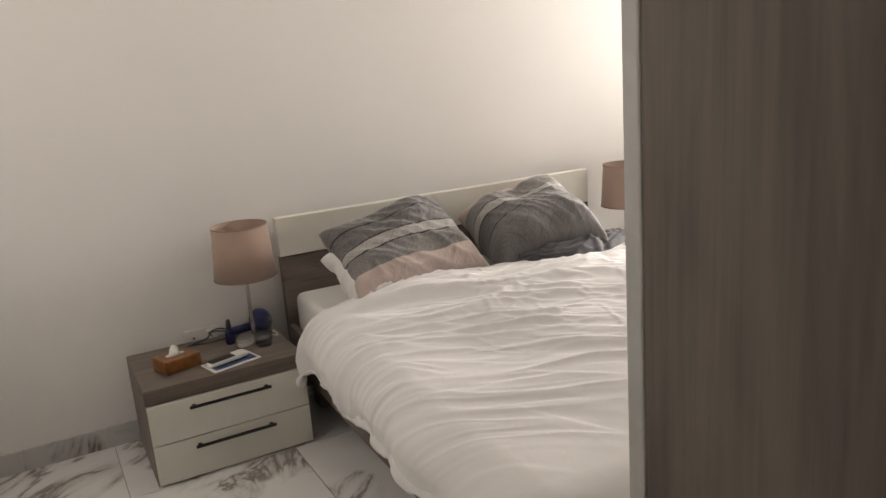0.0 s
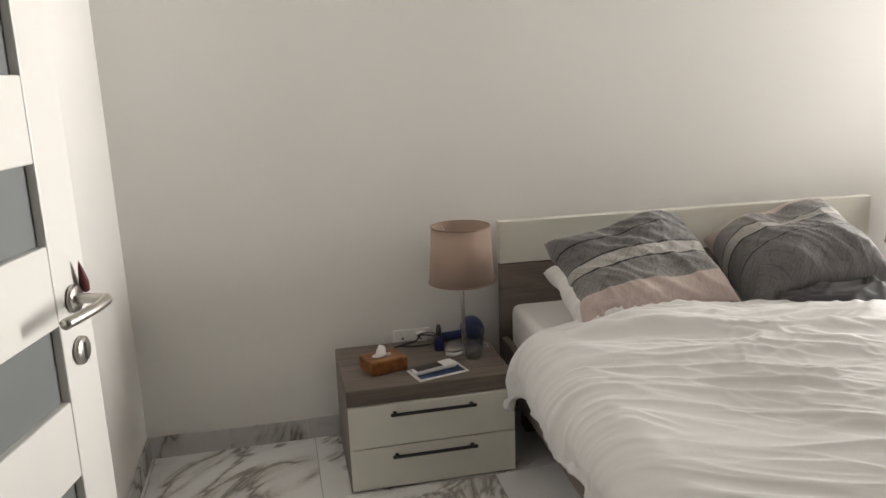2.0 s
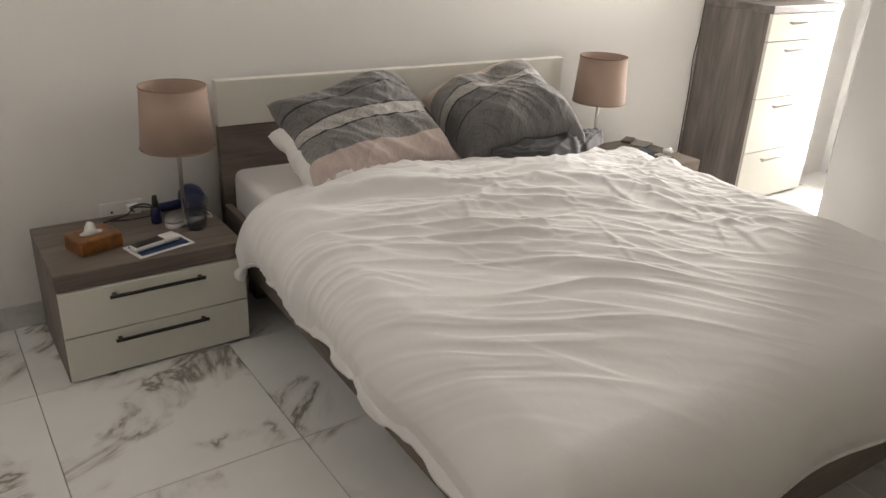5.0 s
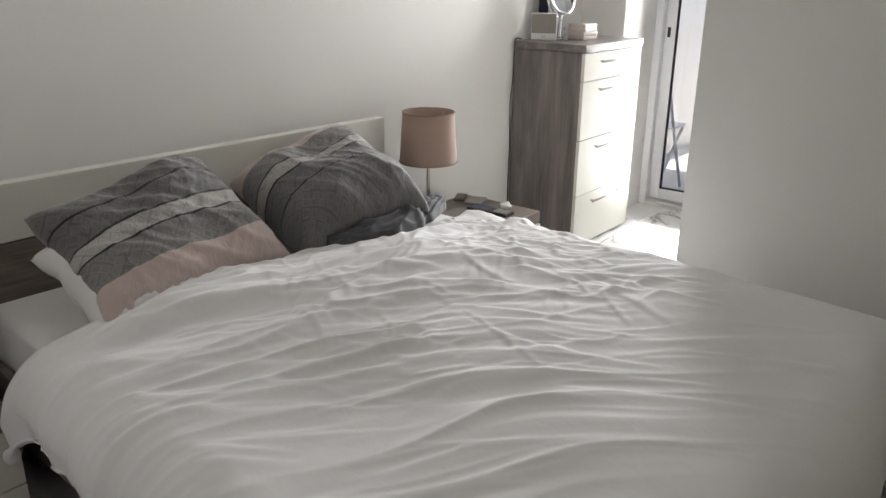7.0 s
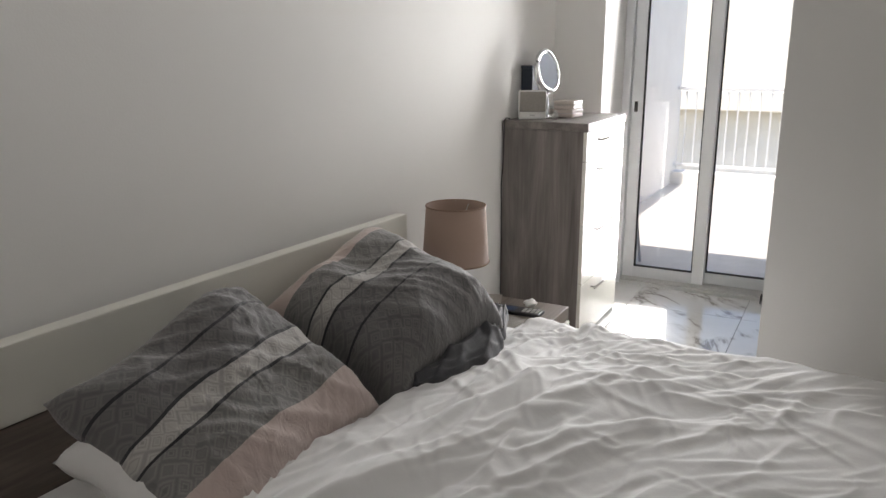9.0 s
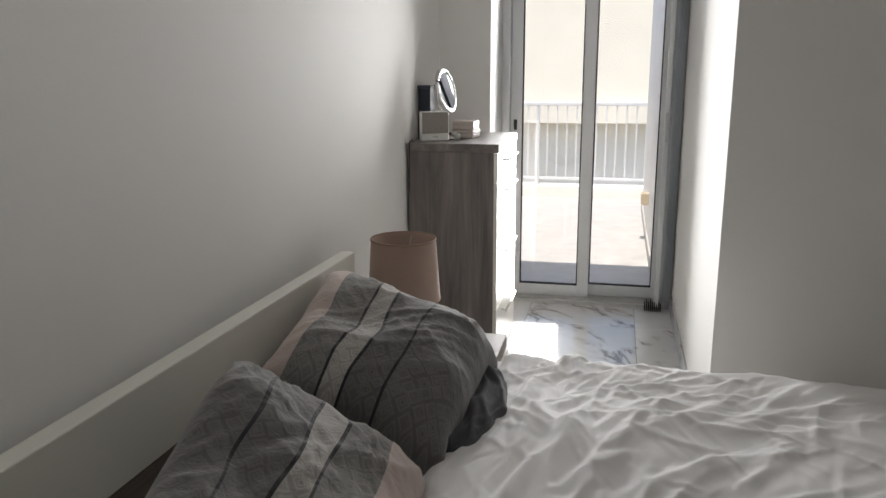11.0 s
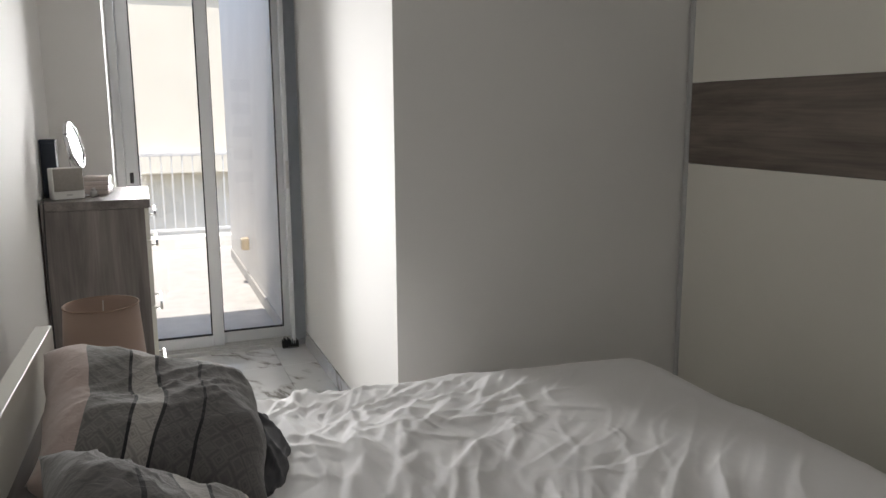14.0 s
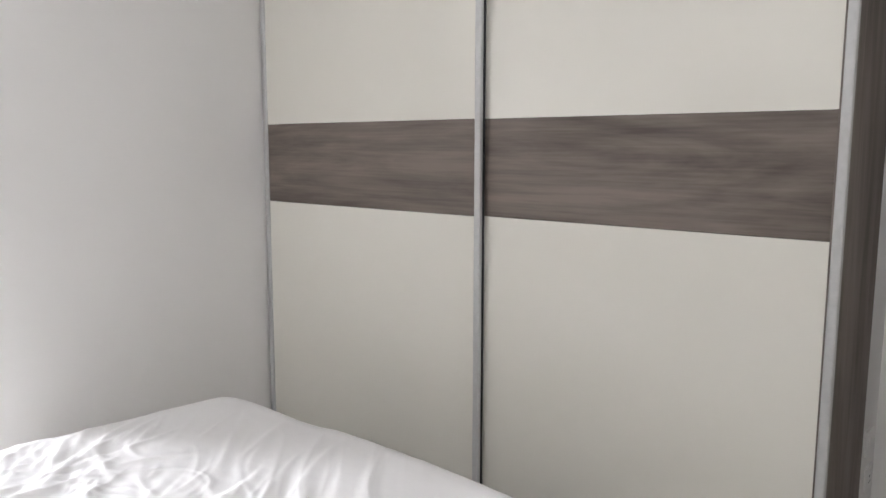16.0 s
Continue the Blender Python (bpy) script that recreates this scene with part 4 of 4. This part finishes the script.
def east_cabinet_things():
    b = thing("calculator", "dark keypad remote lying on the cabinet", "remote", pose(3.215, 2.690, 0.37, 0, 0, 92))
    part("body", box(-0.105, 0.105, -0.036, 0.036, 0, 0.014, 0.004), M_BLACK, b)
    for i in range(4):
        for j in range(3):
            part("key", box(-0.095 + i * 0.018, -0.082 + i * 0.018, -0.024 + j * 0.017, -0.012 + j * 0.017, 0.014, 0.0165, 0.001), M_SILVER, b)
    part("display", box(0.0, 0.09, -0.024, 0.024, 0.0138, 0.0146), M_NAVY, b)
    for x, y, a, w, d, col, lab in ((3.30, 2.835, 20, 0.11, 0.075, M_GREIGE, "beige folded paper bag"), (3.06, 2.72, -8, 0.15, 0.21, M_PAPER, "open white notebook")):
        p = thing("notebook", lab + " on the cabinet", "notebook", pose(x, y, 0.37, 0, 0, a))
        part("pages", box(-w / 2, w / 2, -d / 2, d / 2, 0, 0.010, 0.002), col, p)
        part("cover", box(-w / 2 - 0.002, w / 2 + 0.002, -d / 2 - 0.002, d / 2 + 0.002, 0.0102, 0.0125, 0.0008), M_GREIGE, p, "greige cover")
    d = thing("wallet", "dark brown wallet at the back of the cabinet", "wallet", pose(3.30, 2.925, 0.37, 0, 0, 28))
    part("leather", box(-0.05, 0.05, -0.025, 0.025, 0, 0.014, 0.004), plain("brown_leather", (0.10, 0.075, 0.06), 0.5), d)
    bm = bmesh.new()
    bmesh.ops.create_icosphere(bm, subdivisions=3, radius=0.024)
    for vtx in bm.verts:
        k = noise.noise(vtx.co * 70)
        vtx.co *= 1 + 0.5 * k
        vtx.co.z = vtx.co.z * 0.6 + 0.012
    low = min(vtx.co.z for vtx in bm.verts)
    ob = tagged(finish("crumpled_tissue", bm, M_TISSUE, True), "crumpled white tissue on the cabinet", "tissue")
    ob.location = (3.300, 2.665, 0.37 - low)


CHEST_TOP = 1.056


def clock_radio():
    c = thing("clock_radio", "greige fabric desk radio with a white base", "radio", pose(4.03, 2.965, CHEST_TOP, 0, 0, -62))
    part("body", box(-0.066, 0.066, 0.0, 0.045, 0.0, 0.135, 0.006, segs=3), M_WHITEPLASTIC, c)
    part("grille", box(-0.062, 0.062, -0.004, 0.0, 0.036, 0.131, 0.002), M_GREIGE, c, "greige fabric grille")
    part("logo", box(-0.012, 0.012, -0.0015, 0.0, 0.016, 0.022), M_SILVER, c, "small grey mark")


def vanity_mirror():
    m = thing("vanity_mirror", "round chrome double-sided vanity mirror on a foot", "mirror", pose(4.15, 2.940, CHEST_TOP, 0, 0, -10))
    part("foot", lathe([(0.0, 0.0), (0.055, 0.0), (0.056, 0.005), (0.045, 0.012), (0.012, 0.018), (0.010, 0.09), (0.0, 0.092)], 32), M_CHROME, m, "", True)
    yoke = [(0.108 * math.cos(a), 0.0, 0.225 + 0.108 * math.sin(a) * 1.0) for a in [math.pi + k * math.pi / 24 for k in range(25)]]
    part("yoke", tube(yoke, 0.005, 8), M_CHROME, m, "", True)
    part("post", lathe([(0.007, 0.085), (0.007, 0.122)], 12), M_CHROME, m, "", True)
    tilt = Matrix.Translation((0, 0, 0.225)) @ pose(0, 0, 0, 78, 0, 0)
    ring = [(tilt @ Vector((0.095 * math.cos(k * math.pi / 24), 0.095 * math.sin(k * math.pi / 24), 0)))[:] for k in range(49)]
    rim = part("rim", tube(ring, 0.0105, 12), M_CHROME, m, "thick chrome rim", True)
    part("mirror_glass", lathe([(0.0, -0.004), (0.090, -0.004), (0.090, 0.004), (0.0, 0.004)], 48, m=tilt), M_MIRROR, rim, "round mirror glass")


def chest_things():
    d = thing("box", "tall dark blue gift box against the wall", "box", pose(4.19, 3.045, CHEST_TOP))
    part("carton", box(-0.045, 0.045, -0.03, 0.03, 0, 0.235, 0.002), plain("midnight_card", (0.018, 0.028, 0.045), 0.5, vary=0.2), d)
    part("lid", box(-0.047, 0.047, -0.032, 0.032, 0.2352, 0.25, 0.002), plain("midnight_lid", (0.02, 0.03, 0.05), 0.5), d)
    for k, (z, s) in enumerate(((0.0, 1.0), (0.0405, 0.97))):
        j = thing("jewellery_case", "blush leatherette zip jewellery case", "jewellery case", pose(4.255, 2.865, CHEST_TOP + z, 0, 0, -8 + 5 * k), "jewellery cases on the chest")
        part("lower_half", box(-0.06 * s, 0.06 * s, -0.055 * s, 0.055 * s, 0, 0.019, 0.005, segs=3), M_BLUSH, j)
        part("upper_half", box(-0.06 * s, 0.06 * s, -0.055 * s, 0.055 * s, 0.0205, 0.04, 0.005, segs=3), M_BLUSH, j)
        part("zip", box(-0.0585 * s, 0.0585 * s, -0.0535 * s, 0.0535 * s, 0.0188, 0.0207), M_SILVER, j, "silver zip line")
        part("zip_pull", box(0.06 * s, 0.063 * s, -0.02, -0.012, 0.006, 0.022, 0.001), M_CHROME, j)
    for x, y, h, r, mat in ((4.20, 2.985, 0.075, 0.011, M_BLUSH), (4.27, 2.985, 0.055, 0.010, M_TISSUE), (4.315, 2.975, 0.045, 0.012, M_BLUSH), (4.10, 2.875, 0.04, 0.014, M_SILVER)):
        p = thing("cosmetic_bottle", "small blush cosmetic bottle with a cap", "bottle", pose(x, y, CHEST_TOP), "cosmetic bottles on the chest")
        part("body", lathe([(0.0, 0.0), (r, 0.0), (r, h * 0.62), (r * 0.6, h * 0.7), (0.0, h * 0.701)], 20), mat, p, "", True)
        part("cap", lathe([(0.0, h * 0.7), (r * 0.55, h * 0.7), (r * 0.55, h), (0.0, h + 0.0005)], 16), M_SILVER, p, "", True)
    c = thing("power_cable", "black cable hanging beside the chest", "cable", pose(3.905, 3.055, 0.0))
    part("cord", tube(curve_points([(0.06, 0.0, 1.062), (0.012, 0.0, 1.064), (-0.004, 0.0, 1.03), (-0.002, 0.005, 0.86), (-0.016, 0.006, 0.74), (-0.006, 0.006, 0.55), (-0.012, 0.004, 0.30), (-0.004, 0.004, 0.006)], 10), 0.0032, 6), M_BLACK, c, "", True)


def terrace_chair():
    """Folding chair outside, by the terrace wall."""
    c = thing("folding_chair", "light metal folding chair on the terrace", "chair", pose(5.484, 2.998, -0.04, 0, 0, 90))
    paint = plain("chair_paint", (0.72, 0.72, 0.72), 0.4)
    for x in (-0.2, 0.2):
        part("leg", tube([(x, -0.2, 0.01), (x, 0.22, 0.86)], 0.011, 10), paint, c, "", True)
        part("leg", tube([(x * 0.9, 0.24, 0.01), (x * 0.9, -0.2, 0.45)], 0.011, 10), paint, c, "", True)
    part("seat", box(-0.2, 0.2, -0.2, 0.14, 0.44, 0.46, 0.006), paint, c)
    part("backrest", box(-0.2, 0.2, 0.155, 0.17, 0.62, 0.84, 0.006), paint, c)


def lamp_cord():
    c = thing("lamp_cord", "thin white cord of the bedside lamp", "cable", pose(1.018, 2.893, 0.37))
    part("cord", tube(curve_points([(0.066, 0.0, 0.004), (0.085, -0.03, 0.004), (0.09, 0.01, 0.004), (0.075, 0.06, 0.004), (0.04, 0.12, 0.004), (-0.06, 0.15, 0.010)], 8), 0.0028, 6), M_WHITEPLASTIC, c, "", True)


lamp_cord()
tissue_box()
leaflet()
bottle()
tumbler()
gadget()
jar()
wall_socket("wall_socket", "white double wall socket above the cabinet", pose(0.850, NORTH, 0.362, 0, 0, 180))
charger()
wall_socket("wall_socket", "white wall socket near the wardrobe", pose(0.814, -0.20, 0.33, 0, 0, 90), False)
s2 = thing("light_switch", "white switch plate on the wall", "switch", pose(0.814, -0.16, 0.47, 0, 0, 90))
part("plate", box(-0.043, 0.043, 0, 0.009, -0.043, 0.043, 0.002), M_WHITEPLASTIC, s2)
part("rocker", box(-0.008, 0.008, 0.009, 0.013, -0.012, 0.012, 0.001), M_WHITEPLASTIC, s2)
east_cabinet_things()
clock_radio()
vanity_mirror()
chest_things()
terrace_chair()

terrace_door()
insect_screen()
wardrobe()
bed()
duvet()
pillows()
nightstand(pose(0.545, 2.612, 0))
nightstand(pose(2.800, 2.530, 0))
table_lamp(pose(1.018, 2.893, 0.37))
table_lamp(pose(2.932, 2.815, 0.37))
chest_of_drawers()
panelled_door("room_door", "open white door with grey frosted glass strips", pose(-0.202, 0.932, 0.008, 0, 0, -13))
panelled_door("entrance_door", "white entrance door with glass strips swung open against the wall", pose(-0.172, -0.27, 0.008, 0, 0, -1))
outside()

# ---- floor tiles and skirting, laid last ----
TILE = 0.6


def tiles():
    shared = {}
    for i in range(-2, 9):
        for j in range(-5, 3):
            x0, y0 = 0.446 + TILE * i, 2.005 + TILE * j
            x1, y1 = x0 + TILE, y0 + TILE
            a, b, c, d = max(x0, WEST), min(x1, 5.03), max(y0, SOUTH), min(y1, NORTH)
            if b - a < 0.02 or d - c < 0.02 or (a >= BLOCK_X and d <= RECESS_Y):
                continue
            key = (round(b - a, 3), round(d - c, 3))
            if key not in shared:
                g = 0.0012
                bm = box(-(b - a) / 2 + g, (b - a) / 2 - g, -(d - c) / 2 + g, (d - c) / 2 - g, -0.006, 0.0, 0.001, segs=1)
                me = bpy.data.meshes.new("tile")
                bm.to_mesh(me)
                bm.free()
                me.materials.append(M_MARBLE)
                shared[key] = me
            t = new("tile", shared[key])
            t.location, t.parent = ((a + b) / 2, (c + d) / 2, 0), floor


def skirting(name, x0, y0, x1, y1, nx, ny):
    base = thing(name, "marble tile skirting along the wall", "skirting", pose(x0, y0, 0), kind="structure")
    length = math.hypot(x1 - x0, y1 - y0)
    dx, dy = (x1 - x0) / length, (y1 - y0) / length
    s = 0.0
    while s < length - 0.01:
        e = min(s + 0.3, length)
        ax, ay, bx, by = dx * s, dy * s, dx * (e - 0.0015), dy * (e - 0.0015)
        xs, ys = sorted((ax, bx + nx * 0.01)), sorted((ay, by + ny * 0.01))
        part("skirting_tile", box(xs[0], xs[1], ys[0], ys[1], 0, 0.085, 0.0008, segs=1), M_SKIRT, base)
        s = e


tiles()
skirting("baseboard_1", WEST, NORTH, EAST, NORTH, 0, -1)
skirting("baseboard_2", WEST, 1.09, WEST, NORTH - 0.012, 1, 0)
skirting("baseboard_3", BLOCK_X, RECESS_Y, 5.0, RECESS_Y, 0, 1)
skirting("baseboard_4", BLOCK_X, 0.52, BLOCK_X, RECESS_Y, -1, 0)
